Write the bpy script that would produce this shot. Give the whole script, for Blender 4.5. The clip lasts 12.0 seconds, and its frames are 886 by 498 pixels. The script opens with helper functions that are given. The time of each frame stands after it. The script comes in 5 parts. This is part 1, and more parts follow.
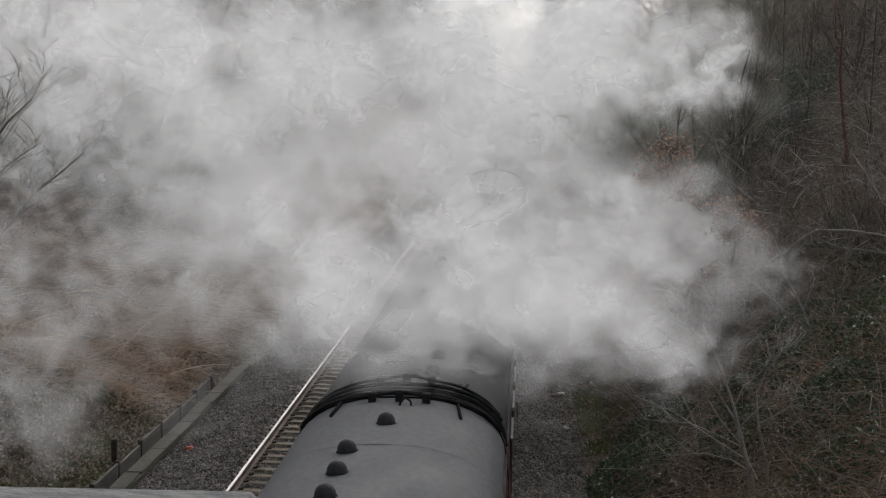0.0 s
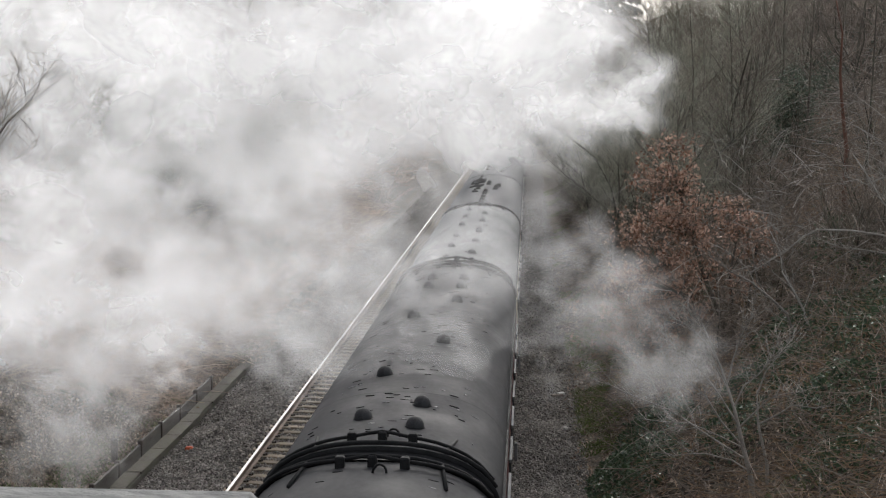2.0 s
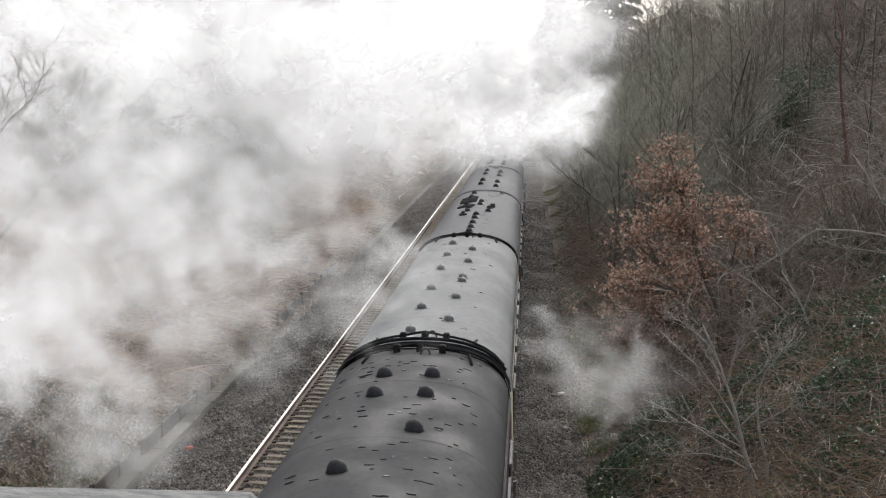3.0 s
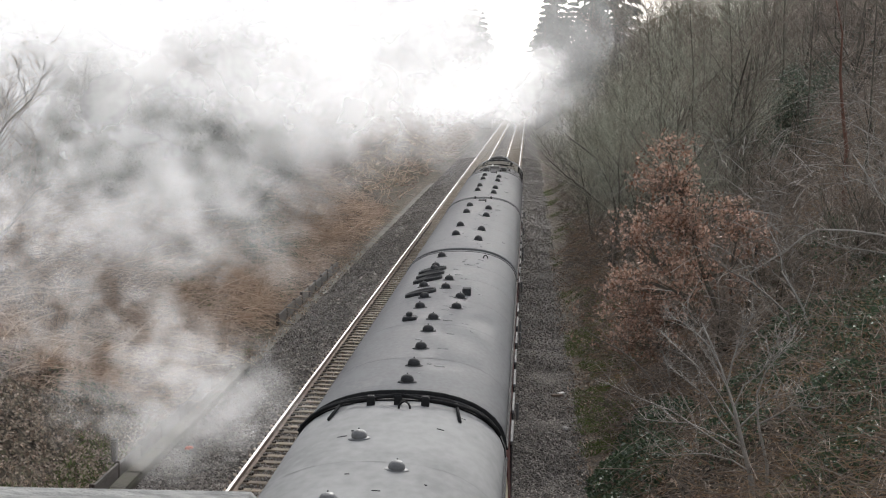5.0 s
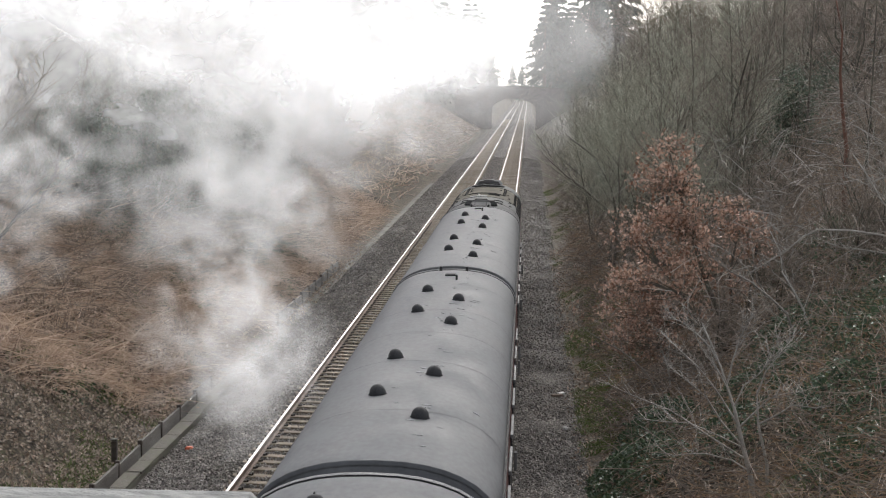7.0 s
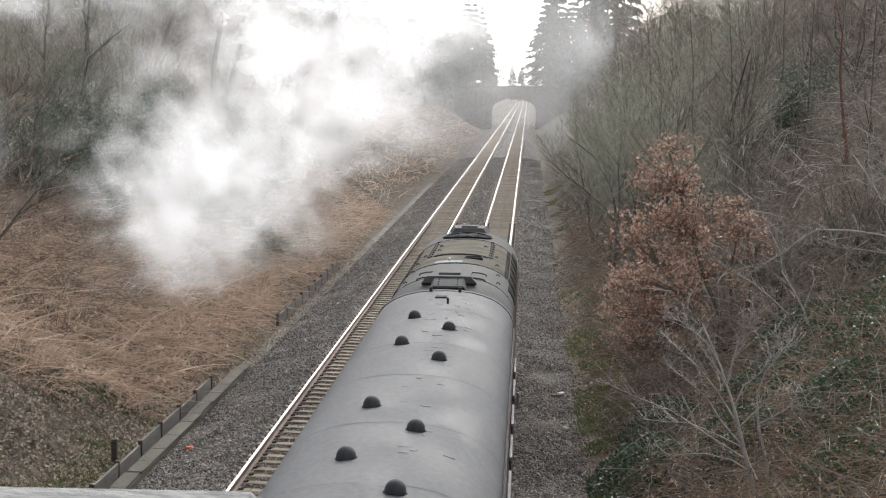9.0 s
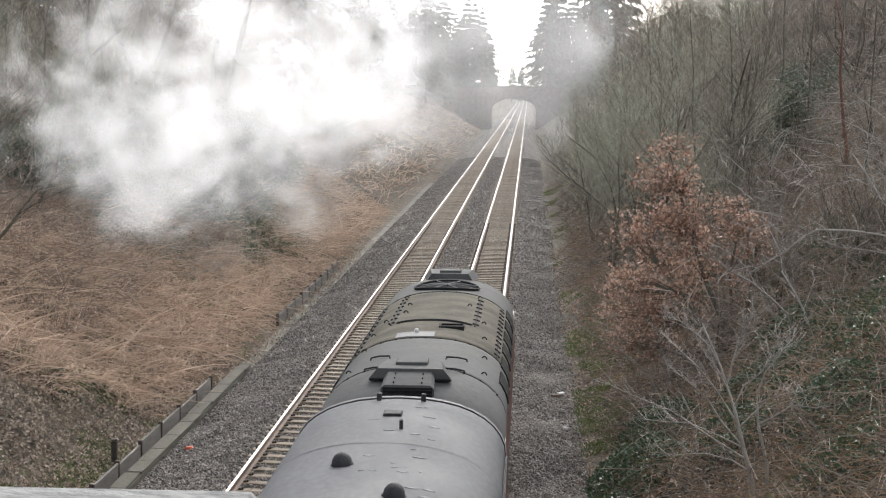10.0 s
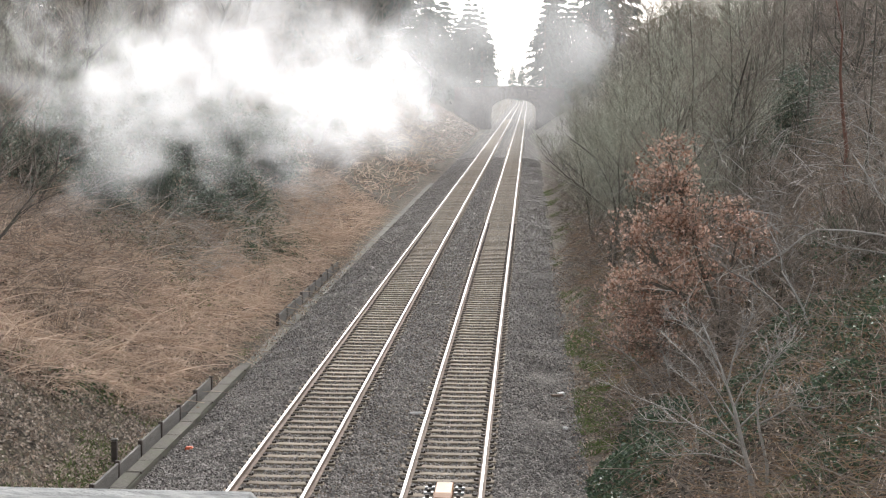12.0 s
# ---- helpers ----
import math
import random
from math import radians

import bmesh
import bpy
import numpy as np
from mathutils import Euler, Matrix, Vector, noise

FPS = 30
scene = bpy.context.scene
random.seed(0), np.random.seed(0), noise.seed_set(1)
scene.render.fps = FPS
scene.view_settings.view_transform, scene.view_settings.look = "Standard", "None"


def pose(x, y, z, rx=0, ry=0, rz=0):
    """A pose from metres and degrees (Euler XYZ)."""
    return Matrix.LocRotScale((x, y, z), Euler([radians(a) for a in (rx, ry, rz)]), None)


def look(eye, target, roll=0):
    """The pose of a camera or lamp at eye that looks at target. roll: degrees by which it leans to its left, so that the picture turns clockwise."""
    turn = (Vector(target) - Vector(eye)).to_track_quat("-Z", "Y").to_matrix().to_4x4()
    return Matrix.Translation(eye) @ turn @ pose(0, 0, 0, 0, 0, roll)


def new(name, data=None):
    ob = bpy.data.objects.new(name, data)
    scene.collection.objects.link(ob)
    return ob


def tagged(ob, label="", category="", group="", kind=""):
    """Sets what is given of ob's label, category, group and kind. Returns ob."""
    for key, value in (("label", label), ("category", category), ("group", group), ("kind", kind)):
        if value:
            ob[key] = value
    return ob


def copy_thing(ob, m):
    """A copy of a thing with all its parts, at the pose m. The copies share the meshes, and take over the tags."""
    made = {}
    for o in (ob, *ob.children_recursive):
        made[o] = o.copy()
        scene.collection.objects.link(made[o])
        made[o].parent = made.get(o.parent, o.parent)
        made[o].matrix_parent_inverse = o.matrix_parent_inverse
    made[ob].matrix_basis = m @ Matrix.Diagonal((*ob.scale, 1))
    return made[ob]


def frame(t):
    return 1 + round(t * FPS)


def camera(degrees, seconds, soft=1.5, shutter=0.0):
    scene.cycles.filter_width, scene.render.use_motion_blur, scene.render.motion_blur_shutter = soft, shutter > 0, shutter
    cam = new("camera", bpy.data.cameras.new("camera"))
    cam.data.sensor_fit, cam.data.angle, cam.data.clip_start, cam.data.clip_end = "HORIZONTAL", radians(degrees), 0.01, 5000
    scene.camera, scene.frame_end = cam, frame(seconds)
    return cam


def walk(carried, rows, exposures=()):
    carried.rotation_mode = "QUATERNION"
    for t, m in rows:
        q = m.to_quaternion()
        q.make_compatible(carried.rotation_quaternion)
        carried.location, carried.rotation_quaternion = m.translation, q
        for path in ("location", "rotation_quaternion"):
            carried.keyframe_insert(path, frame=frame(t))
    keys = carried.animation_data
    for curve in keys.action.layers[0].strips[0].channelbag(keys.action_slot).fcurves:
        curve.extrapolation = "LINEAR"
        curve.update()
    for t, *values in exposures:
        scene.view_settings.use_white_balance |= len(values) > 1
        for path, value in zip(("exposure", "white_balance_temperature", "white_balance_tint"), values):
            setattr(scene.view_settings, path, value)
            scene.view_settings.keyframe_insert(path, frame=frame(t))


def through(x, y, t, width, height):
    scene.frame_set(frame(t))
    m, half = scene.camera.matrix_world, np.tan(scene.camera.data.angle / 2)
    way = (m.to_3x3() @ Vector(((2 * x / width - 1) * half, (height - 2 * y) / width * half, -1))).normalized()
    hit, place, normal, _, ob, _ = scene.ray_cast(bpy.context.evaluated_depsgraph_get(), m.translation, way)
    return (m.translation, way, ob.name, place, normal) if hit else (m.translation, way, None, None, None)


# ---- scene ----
cam = camera(28.26, 12.0, soft=1.15)
EYE = (0.0, 0.0, 7.80)
CAM_POSE = Matrix.Translation(EYE) @ pose(0, 0, 0, 90 - 5.275, 0, 2.726) @ pose(0, 0, 0, 0, 0, 0.513)
walk(cam, [(0.0, CAM_POSE), (12.0, CAM_POSE)],
     exposures=[(0.0, -0.4), (1.2, -0.04), (2.5, 0.38), (5.5, 0.6), (7.2, 0.7), (9.0, 0.93), (10.5, 1.08), (12.0, 1.12)])

# ---- sky and sun: overcast, slightly brighter ahead ----
world = bpy.data.worlds.new("overcast_sky")
scene.world = world
world.use_nodes = True
wn, wl = world.node_tree.nodes, world.node_tree.links
sky = wn.new("ShaderNodeTexSky")
sky.sky_type, sky.sun_disc = "NISHITA", False
sky.sun_elevation, sky.sun_rotation = radians(35), radians(8)
sky.air_density, sky.dust_density = 1.0, 2.5
grey = wn.new("ShaderNodeHueSaturation")
grey.inputs["Saturation"].default_value = 0.28
wl.new(sky.outputs[0], grey.inputs["Color"])
wl.new(grey.outputs[0], wn["Background"].inputs["Color"])
wn["Background"].inputs["Strength"].default_value = 0.15
sun_data = bpy.data.lights.new("sun", "SUN")
sun_data.energy, sun_data.angle, sun_data.color = 1.25, radians(35), (1.0, 0.98, 0.96)
sun = new("sun", sun_data)
sun.matrix_world = look((12, 85, 62), (0, 0, 0))
scene.cycles.transparent_max_bounces = 200
scene.cycles.max_bounces, scene.cycles.diffuse_bounces = 14, 10


# ---- materials ----
def nodes_of(name):
    m = bpy.data.materials.new(name)
    m.use_nodes = True
    return m, m.node_tree.nodes, m.node_tree.links


def ramp(n, stops):
    r = n.new("ShaderNodeValToRGB")
    while len(r.color_ramp.elements) < len(stops):
        r.color_ramp.elements.new(0.5)
    for e, (pos, c) in zip(r.color_ramp.elements, stops):
        e.position, e.color = pos, (*c, 1)
    return r


def surface(name, c1, c2, scale=4.0, rough=0.8, bump=0.3, metal=0.0, c3=None, fine=9.0, vary=0.0, island=0.0, stretch=(1, 1, 1), bump_dist=0.02, spec=0.4, gloss=None):
    """Two scales of noise in colour, relief from the finer one. vary: change from object to object; island: from piece to piece."""
    m, n, l = nodes_of(name)
    b = n["Principled BSDF"]
    co = n.new("ShaderNodeTexCoord")
    mp = n.new("ShaderNodeMapping")
    mp.inputs["Scale"].default_value = stretch
    l.new(co.outputs["Object"], mp.inputs["Vector"])
    big, small = n.new("ShaderNodeTexNoise"), n.new("ShaderNodeTexNoise")
    for t, s, d in ((big, scale, 5), (small, scale * fine, 4)):
        t.inputs["Scale"].default_value, t.inputs["Detail"].default_value = s, d
        l.new(mp.outputs[0], t.inputs["Vector"])
    add = n.new("ShaderNodeMath")
    add.operation = "MULTIPLY_ADD"
    l.new(small.outputs[0], add.inputs[0])
    add.inputs[1].default_value = 0.5
    l.new(big.outputs[0], add.inputs[2])
    stops = [(0.52, c1), (0.92, c2)] if c3 is None else [(0.5, c1), (0.72, c2), (0.95, c3)]
    r = ramp(n, stops)
    l.new(add.outputs[0], r.inputs[0])
    colour = r.outputs[0]
    for amount, source in ((vary, "ShaderNodeObjectInfo"), (island, "ShaderNodeNewGeometry")):
        if amount:
            s = n.new(source)
            out = s.outputs["Random"] if source == "ShaderNodeObjectInfo" else s.outputs["Random Per Island"]
            mr = n.new("ShaderNodeMapRange")
            mr.inputs["To Min"].default_value, mr.inputs["To Max"].default_value = 1 - amount, 1 + amount
            l.new(out, mr.inputs["Value"])
            h = n.new("ShaderNodeHueSaturation")
            l.new(mr.outputs[0], h.inputs["Value"])
            l.new(colour, h.inputs["Color"])
            colour = h.outputs[0]
    l.new(colour, b.inputs["Base Color"])
    b.inputs["Roughness"].default_value, b.inputs["Metallic"].default_value = rough, metal
    b.inputs["Specular IOR Level"].default_value = spec
    if gloss is not None:
        worn = n.new("ShaderNodeMapRange")
        worn.inputs["From Min"].default_value, worn.inputs["From Max"].default_value = 0.38, 0.62
        worn.inputs["To Min"].default_value, worn.inputs["To Max"].default_value = gloss, rough
        l.new(big.outputs[0], worn.inputs["Value"])
        l.new(worn.outputs[0], b.inputs["Roughness"])
    if bump:
        bp = n.new("ShaderNodeBump")
        bp.inputs["Strength"].default_value, bp.inputs["Distance"].default_value = bump, bump_dist
        l.new(small.outputs[0], bp.inputs["Height"])
        l.new(bp.outputs[0], b.inputs["Normal"])
    return m


def mottled(name, stops, cell, rough=0.95, bump=1.0, dist=0.04, patch=0.6, gap_shade=0.35):
    """Small pieces lying close: a tone for each cell, shade painted between, slow patches over all."""
    m, n, l = nodes_of(name)
    b = n["Principled BSDF"]
    co = n.new("ShaderNodeTexCoord")
    warp = n.new("ShaderNodeTexNoise")
    warp.inputs["Scale"].default_value = cell * 0.8
    mixv = n.new("ShaderNodeVectorMath")
    mixv.operation = "MULTIPLY_ADD"
    l.new(co.outputs["Object"], warp.inputs["Vector"])
    l.new(warp.outputs["Color"], mixv.inputs[0])
    mixv.inputs[1].default_value = (0.8 / cell,) * 3
    l.new(co.outputs["Object"], mixv.inputs[2])
    vo = n.new("ShaderNodeTexVoronoi")
    vo.inputs["Scale"].default_value = cell
    l.new(mixv.outputs[0], vo.inputs["Vector"])
    sep = n.new("ShaderNodeSeparateColor")
    l.new(vo.outputs["Color"], sep.inputs[0])
    big = n.new("ShaderNodeTexNoise")
    big.inputs["Scale"].default_value, big.inputs["Detail"].default_value = patch, 5
    l.new(co.outputs["Object"], big.inputs["Vector"])
    add = n.new("ShaderNodeMath")
    add.operation = "MULTIPLY_ADD"
    l.new(big.outputs[0], add.inputs[0])
    add.inputs[1].default_value = 1.0
    half = n.new("ShaderNodeMath")
    half.operation = "MULTIPLY_ADD"
    l.new(sep.outputs[0], half.inputs[0])
    half.inputs[1].default_value, half.inputs[2].default_value = 0.6, -0.3
    l.new(half.outputs[0], add.inputs[2])
    r = ramp(n, stops)
    l.new(add.outputs[0], r.inputs[0])
    # value falls towards cell edges: shade between pieces, put into the colour
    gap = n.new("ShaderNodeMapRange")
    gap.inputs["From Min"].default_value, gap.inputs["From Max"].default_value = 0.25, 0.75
    gap.inputs["To Min"].default_value, gap.inputs["To Max"].default_value = 1.0, gap_shade
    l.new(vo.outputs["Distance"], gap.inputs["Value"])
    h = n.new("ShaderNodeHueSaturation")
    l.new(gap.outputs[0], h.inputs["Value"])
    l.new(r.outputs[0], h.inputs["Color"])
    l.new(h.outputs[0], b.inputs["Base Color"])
    b.inputs["Roughness"].default_value = rough
    b.inputs["Specular IOR Level"].default_value = 0.2
    bp = n.new("ShaderNodeBump")
    bp.invert = True
    bp.inputs["Strength"].default_value, bp.inputs["Distance"].default_value = bump, dist
    l.new(vo.outputs["Distance"], bp.inputs["Height"])
    l.new(bp.outputs[0], b.inputs["Normal"])
    return m


def leaf_material(name, c1, c2, rough=0.5, through=0.25):
    m, n, l = nodes_of(name)
    b = n["Principled BSDF"]
    g = n.new("ShaderNodeNewGeometry")
    r = ramp(n, [(0.0, c1), (1.0, c2)])
    l.new(g.outputs["Random Per Island"], r.inputs[0])
    l.new(r.outputs[0], b.inputs["Base Color"])
    b.inputs["Roughness"].default_value = rough
    t = n.new("ShaderNodeBsdfTranslucent")
    l.new(r.outputs[0], t.inputs["Color"])
    mx = n.new("ShaderNodeMixShader")
    mx.inputs[0].default_value = through
    l.new(b.outputs[0], mx.inputs[1])
    l.new(t.outputs[0], mx.inputs[2])
    l.new(mx.outputs[0], n["Material Output"].inputs["Surface"])
    return m


def steam_material(name, density, wisp=1.0, torn=1.0, white=0.985):
    """Thin white vapour: see-through, densest in the puff's heart, torn into wisps by noise."""
    m, n, l = nodes_of(name)
    n.remove(n["Principled BSDF"])
    co, ob = n.new("ShaderNodeTexCoord"), n.new("ShaderNodeObjectInfo")
    sep = n.new("ShaderNodeSeparateXYZ")
    l.new(co.outputs["Object"], sep.inputs[0])
    flat = n.new("ShaderNodeCombineXYZ")
    l.new(sep.outputs["X"], flat.inputs["X"])
    l.new(sep.outputs["Z"], flat.inputs["Z"])
    ln = n.new("ShaderNodeVectorMath")
    ln.operation = "LENGTH"
    l.new(flat.outputs[0], ln.inputs[0])
    shift = n.new("ShaderNodeVectorMath")
    shift.operation = "MULTIPLY_ADD"
    l.new(ob.outputs["Random"], shift.inputs[0])
    shift.inputs[1].default_value = (37, 53, 71)
    l.new(co.outputs["Object"], shift.inputs[2])
    ns = n.new("ShaderNodeTexNoise")
    ns.inputs["Scale"].default_value, ns.inputs["Detail"].default_value = 1.8 * wisp, 4.6
    ns.inputs["Roughness"].default_value, ns.inputs["Distortion"].default_value = 0.55, 0.3
    l.new(shift.outputs[0], ns.inputs["Vector"])
    # edge: the torn radius at which the puff ends
    edge = n.new("ShaderNodeMath")
    edge.operation = "MULTIPLY_ADD"
    l.new(ns.outputs[0], edge.inputs[0])
    edge.inputs[1].default_value = -3.6 * torn
    l.new(ln.outputs["Value"], edge.inputs[2])
    fall = n.new("ShaderNodeMapRange")
    fall.interpolation_type = "SMOOTHSTEP"
    fall.inputs["From Min"].default_value, fall.inputs["From Max"].default_value = 0.5 - 1.8 * torn, -0.5 - 1.8 * torn
    fall.inputs["To Min"].default_value, fall.inputs["To Max"].default_value = 0.0, density
    l.new(edge.outputs[0], fall.inputs["Value"])
    rim = n.new("ShaderNodeMapRange")
    rim.interpolation_type = "SMOOTHSTEP"
    rim.inputs["From Min"].default_value, rim.inputs["From Max"].default_value = 0.8, 0.35
    l.new(ln.outputs["Value"], rim.inputs["Value"])
    mul = n.new("ShaderNodeMath")
    mul.operation = "MULTIPLY"
    l.new(fall.outputs[0], mul.inputs[0])
    l.new(rim.outputs[0], mul.inputs[1])
    d, t, mx1 = n.new("ShaderNodeBsdfDiffuse"), n.new("ShaderNodeBsdfTranslucent"), n.new("ShaderNodeMixShader")
    for s in (d, t):
        s.inputs["Color"].default_value = (white, white, white * 1.005, 1)
    mx1.inputs[0].default_value = 0.72
    l.new(d.outputs[0], mx1.inputs[1])
    l.new(t.outputs[0], mx1.inputs[2])
    tr, mx = n.new("ShaderNodeBsdfTransparent"), n.new("ShaderNodeMixShader")
    l.new(mul.outputs[0], mx.inputs[0])
    l.new(tr.outputs[0], mx.inputs[1])
    l.new(mx1.outputs[0], mx.inputs[2])
    l.new(mx.outputs[0], n["Material Output"].inputs["Surface"])
    return m


M = dict(
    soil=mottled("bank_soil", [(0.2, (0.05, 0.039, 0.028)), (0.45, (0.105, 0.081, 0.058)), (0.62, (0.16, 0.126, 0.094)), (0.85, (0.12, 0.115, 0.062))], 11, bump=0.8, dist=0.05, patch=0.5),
    ballast=mottled("ballast_bed", [(0.2, (0.062, 0.053, 0.045)), (0.5, (0.155, 0.138, 0.12)), (0.8, (0.265, 0.242, 0.215))], 15, bump=1.0, dist=0.05, patch=0.8, gap_shade=0.25),
    stone=surface("ballast_stone", (0.105, 0.094, 0.083), (0.265, 0.24, 0.215), 3, 0.9, 0.2, island=0.55),
    dirty_stone=surface("brown_stone", (0.11, 0.084, 0.061), (0.22, 0.175, 0.13), 3, 0.9, 0.2, island=0.4),
    railhead=surface("rail_head_steel", (0.36, 0.355, 0.35), (0.47, 0.46, 0.45), 3, 0.36, 0.0, metal=1.0),
    rust=surface("rail_rust", (0.14, 0.1, 0.075), (0.25, 0.19, 0.15), 5, 0.85, 0.3),
    sleeper=surface("sleeper_concrete", (0.15, 0.12, 0.085), (0.24, 0.198, 0.147), 3, 0.9, 0.4, vary=0.18),
    clip=surface("dark_iron", (0.045, 0.036, 0.03), (0.09, 0.07, 0.056), 8, 0.7, 0.2),
    concrete=surface("old_concrete", (0.04, 0.036, 0.028), (0.095, 0.085, 0.068), 1.5, 0.9, 0.5, c3=(0.075, 0.078, 0.045), vary=0.1),
    timber=surface("grey_board", (0.095, 0.088, 0.077), (0.165, 0.152, 0.134), 2, 0.9, 0.4, vary=0.12, stretch=(4, 0.6, 4)),
    orange=surface("orange_plastic", (0.2, 0.07, 0.008), (0.28, 0.11, 0.018), 6, 0.5, 0.1),
    red=surface("red_litter", (0.45, 0.07, 0.025), (0.55, 0.11, 0.04), 9, 0.5, 0.1),
    white=surface("white_litter", (0.6, 0.58, 0.55), (0.8, 0.79, 0.77), 9, 0.6, 0.1),
    grey_metal=surface("grey_metal", (0.2, 0.2, 0.2), (0.34, 0.34, 0.33), 9, 0.5, 0.1, metal=0.6),
    brick=surface("bridge_brick", (0.075, 0.06, 0.055), (0.16, 0.13, 0.12), 2, 0.9, 0.4, fine=6),
    coping=surface("coping_stone", (0.15, 0.15, 0.145), (0.23, 0.23, 0.22), 6, 0.9, 0.5, fine=8),
    roof_dark=surface("roof_dark_grey", (0.03, 0.03, 0.031), (0.052, 0.052, 0.054), 1.6, 0.85, 0.25, stretch=(1, 0.5, 1), bump_dist=0.006, spec=0.07, gloss=0.6),
    roof_mid=surface("roof_mid_grey", (0.088, 0.089, 0.092), (0.145, 0.147, 0.151), 1.6, 0.8, 0.15, stretch=(1, 0.5, 1), bump_dist=0.006, spec=0.07, gloss=0.6),
    roof_light=surface("roof_light_grey", (0.185, 0.185, 0.185), (0.27, 0.27, 0.267), 0.9, 0.8, 0.15, stretch=(1, 0.5, 1), bump_dist=0.006, spec=0.1),
    scuff=surface("roof_scuff", (0.15, 0.152, 0.157), (0.25, 0.253, 0.26), 6, 0.8, 0.2, spec=0.1),
    flake=surface("flaked_paint", (0.018, 0.018, 0.019), (0.035, 0.035, 0.037), 5, 0.85, 0.2, spec=0.08),
    flake_light=surface("bare_patch", (0.12, 0.12, 0.12), (0.2, 0.2, 0.2), 5, 0.6, 0.2),
    maroon=surface("maroon_paint", (0.055, 0.009, 0.01), (0.09, 0.014, 0.014), 1.2, 0.3, 0.05),
    cream=surface("cream_band", (0.5, 0.45, 0.33), (0.62, 0.57, 0.43), 1.2, 0.4, 0.05),
    black=surface("black_rubber", (0.012, 0.012, 0.013), (0.024, 0.024, 0.024), 5, 0.8, 0.2, spec=0.15),
    vent=surface("vent_dark_grey", (0.026, 0.026, 0.027), (0.058, 0.058, 0.06), 5, 0.75, 0.15, spec=0.12),
    vent_light=surface("vent_grey", (0.1, 0.1, 0.1), (0.18, 0.18, 0.178), 5, 0.5, 0.15),
    loco_grey=surface("loco_roof_grey", (0.078, 0.078, 0.076), (0.12, 0.12, 0.117), 1.4, 0.85, 0.2, bump_dist=0.006, spec=0.05, gloss=0.7),
    loco_olive=surface("loco_roof_stained", (0.05, 0.046, 0.036), (0.115, 0.104, 0.08), 1.3, 0.85, 0.3, stretch=(1, 1.4, 1), bump_dist=0.006, spec=0.06),
    loco_silver=surface("silver_plate", (0.14, 0.14, 0.14), (0.2, 0.2, 0.2), 3, 0.7, 0.1, spec=0.15),
    grille=surface("grille_dark", (0.015, 0.015, 0.015), (0.032, 0.031, 0.03), 14, 0.95, 0.3, spec=0.05),
    bark=surface("bark", (0.06, 0.05, 0.041), (0.14, 0.12, 0.1), 3, 0.9, 0.4, c3=(0.1, 0.11, 0.075), island=0.3, vary=0.2),
    bark_pale=surface("pale_bark", (0.22, 0.2, 0.175), (0.4, 0.375, 0.335), 3, 0.85, 0.3, island=0.3),
    twig=surface("twig", (0.13, 0.104, 0.084), (0.33, 0.272, 0.222), 3, 0.85, 0.0, island=0.4, vary=0.2),
    twig_green=surface("budding_twig", (0.2, 0.2, 0.15), (0.42, 0.41, 0.32), 3, 0.85, 0.0, island=0.4),
    straw=leaf_material("dead_bracken", (0.18, 0.122, 0.092), (0.66, 0.52, 0.415), 0.8, 0.35),
    straw_pale=leaf_material("pale_bracken", (0.29, 0.195, 0.135), (0.7, 0.56, 0.44), 0.8, 0.3),
    stalk=leaf_material("dry_stalks", (0.15, 0.095, 0.06), (0.46, 0.32, 0.205), 0.8, 0.15),
    litter=leaf_material("leaf_litter", (0.15, 0.105, 0.075), (0.55, 0.43, 0.335), 0.8, 0.1),
    litter_pale=leaf_material("pale_leaf_litter", (0.2, 0.155, 0.12), (0.48, 0.4, 0.325), 0.8, 0.1),
    beech=leaf_material("brown_leaves", (0.17, 0.078, 0.045), (0.6, 0.42, 0.325), 0.5, 0.35),
    ivy=leaf_material("ivy_leaves", (0.03, 0.055, 0.03), (0.1, 0.145, 0.075), 0.5, 0.2),
    holly=leaf_material("holly_leaves", (0.06, 0.078, 0.056), (0.2, 0.235, 0.17), 0.45, 0.15),
    twig_pale=surface("pale_twig", (0.26, 0.235, 0.205), (0.5, 0.465, 0.42), 3, 0.85, 0.0, island=0.35),
    moss=leaf_material("moss_grass", (0.06, 0.085, 0.024), (0.19, 0.235, 0.085), 0.8, 0.2),
    bud=leaf_material("pale_buds", (0.2, 0.195, 0.14), (0.46, 0.45, 0.34), 0.7, 0.3),
    red_bark=surface("reddish_bark", (0.1, 0.05, 0.036), (0.2, 0.105, 0.075), 3, 0.9, 0.4),
    needle=leaf_material("needles", (0.045, 0.06, 0.046), (0.1, 0.13, 0.1), 0.6, 0.15),
    glass=surface("dark_glass", (0.02, 0.022, 0.025), (0.03, 0.032, 0.035), 2, 0.06, 0.0, spec=0.6),
    steam=steam_material("steam", 0.44),
    steam_soft=steam_material("soft_steam", 0.28, 1.1),
    # greyer white: shade on the low steam, put into its colour
    steam_film=steam_material("steam_film", 0.17, 1.25, 1.35, 0.9),
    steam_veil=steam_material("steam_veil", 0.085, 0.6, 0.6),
)


# ---- mesh helpers ----
def link(name, verts, faces, mats, smooth=False, index=None):
    me = bpy.data.meshes.new(name)
    me.from_pydata([tuple(v) for v in verts], [], faces)
    for m in (mats if isinstance(mats, (list, tuple)) else [mats]):
        me.materials.append(m)
    if index is not None:
        me.polygons.foreach_set("material_index", index)
    if smooth:
        me.polygons.foreach_set("use_smooth", [True] * len(me.polygons))
    me.update()
    return new(name, me)


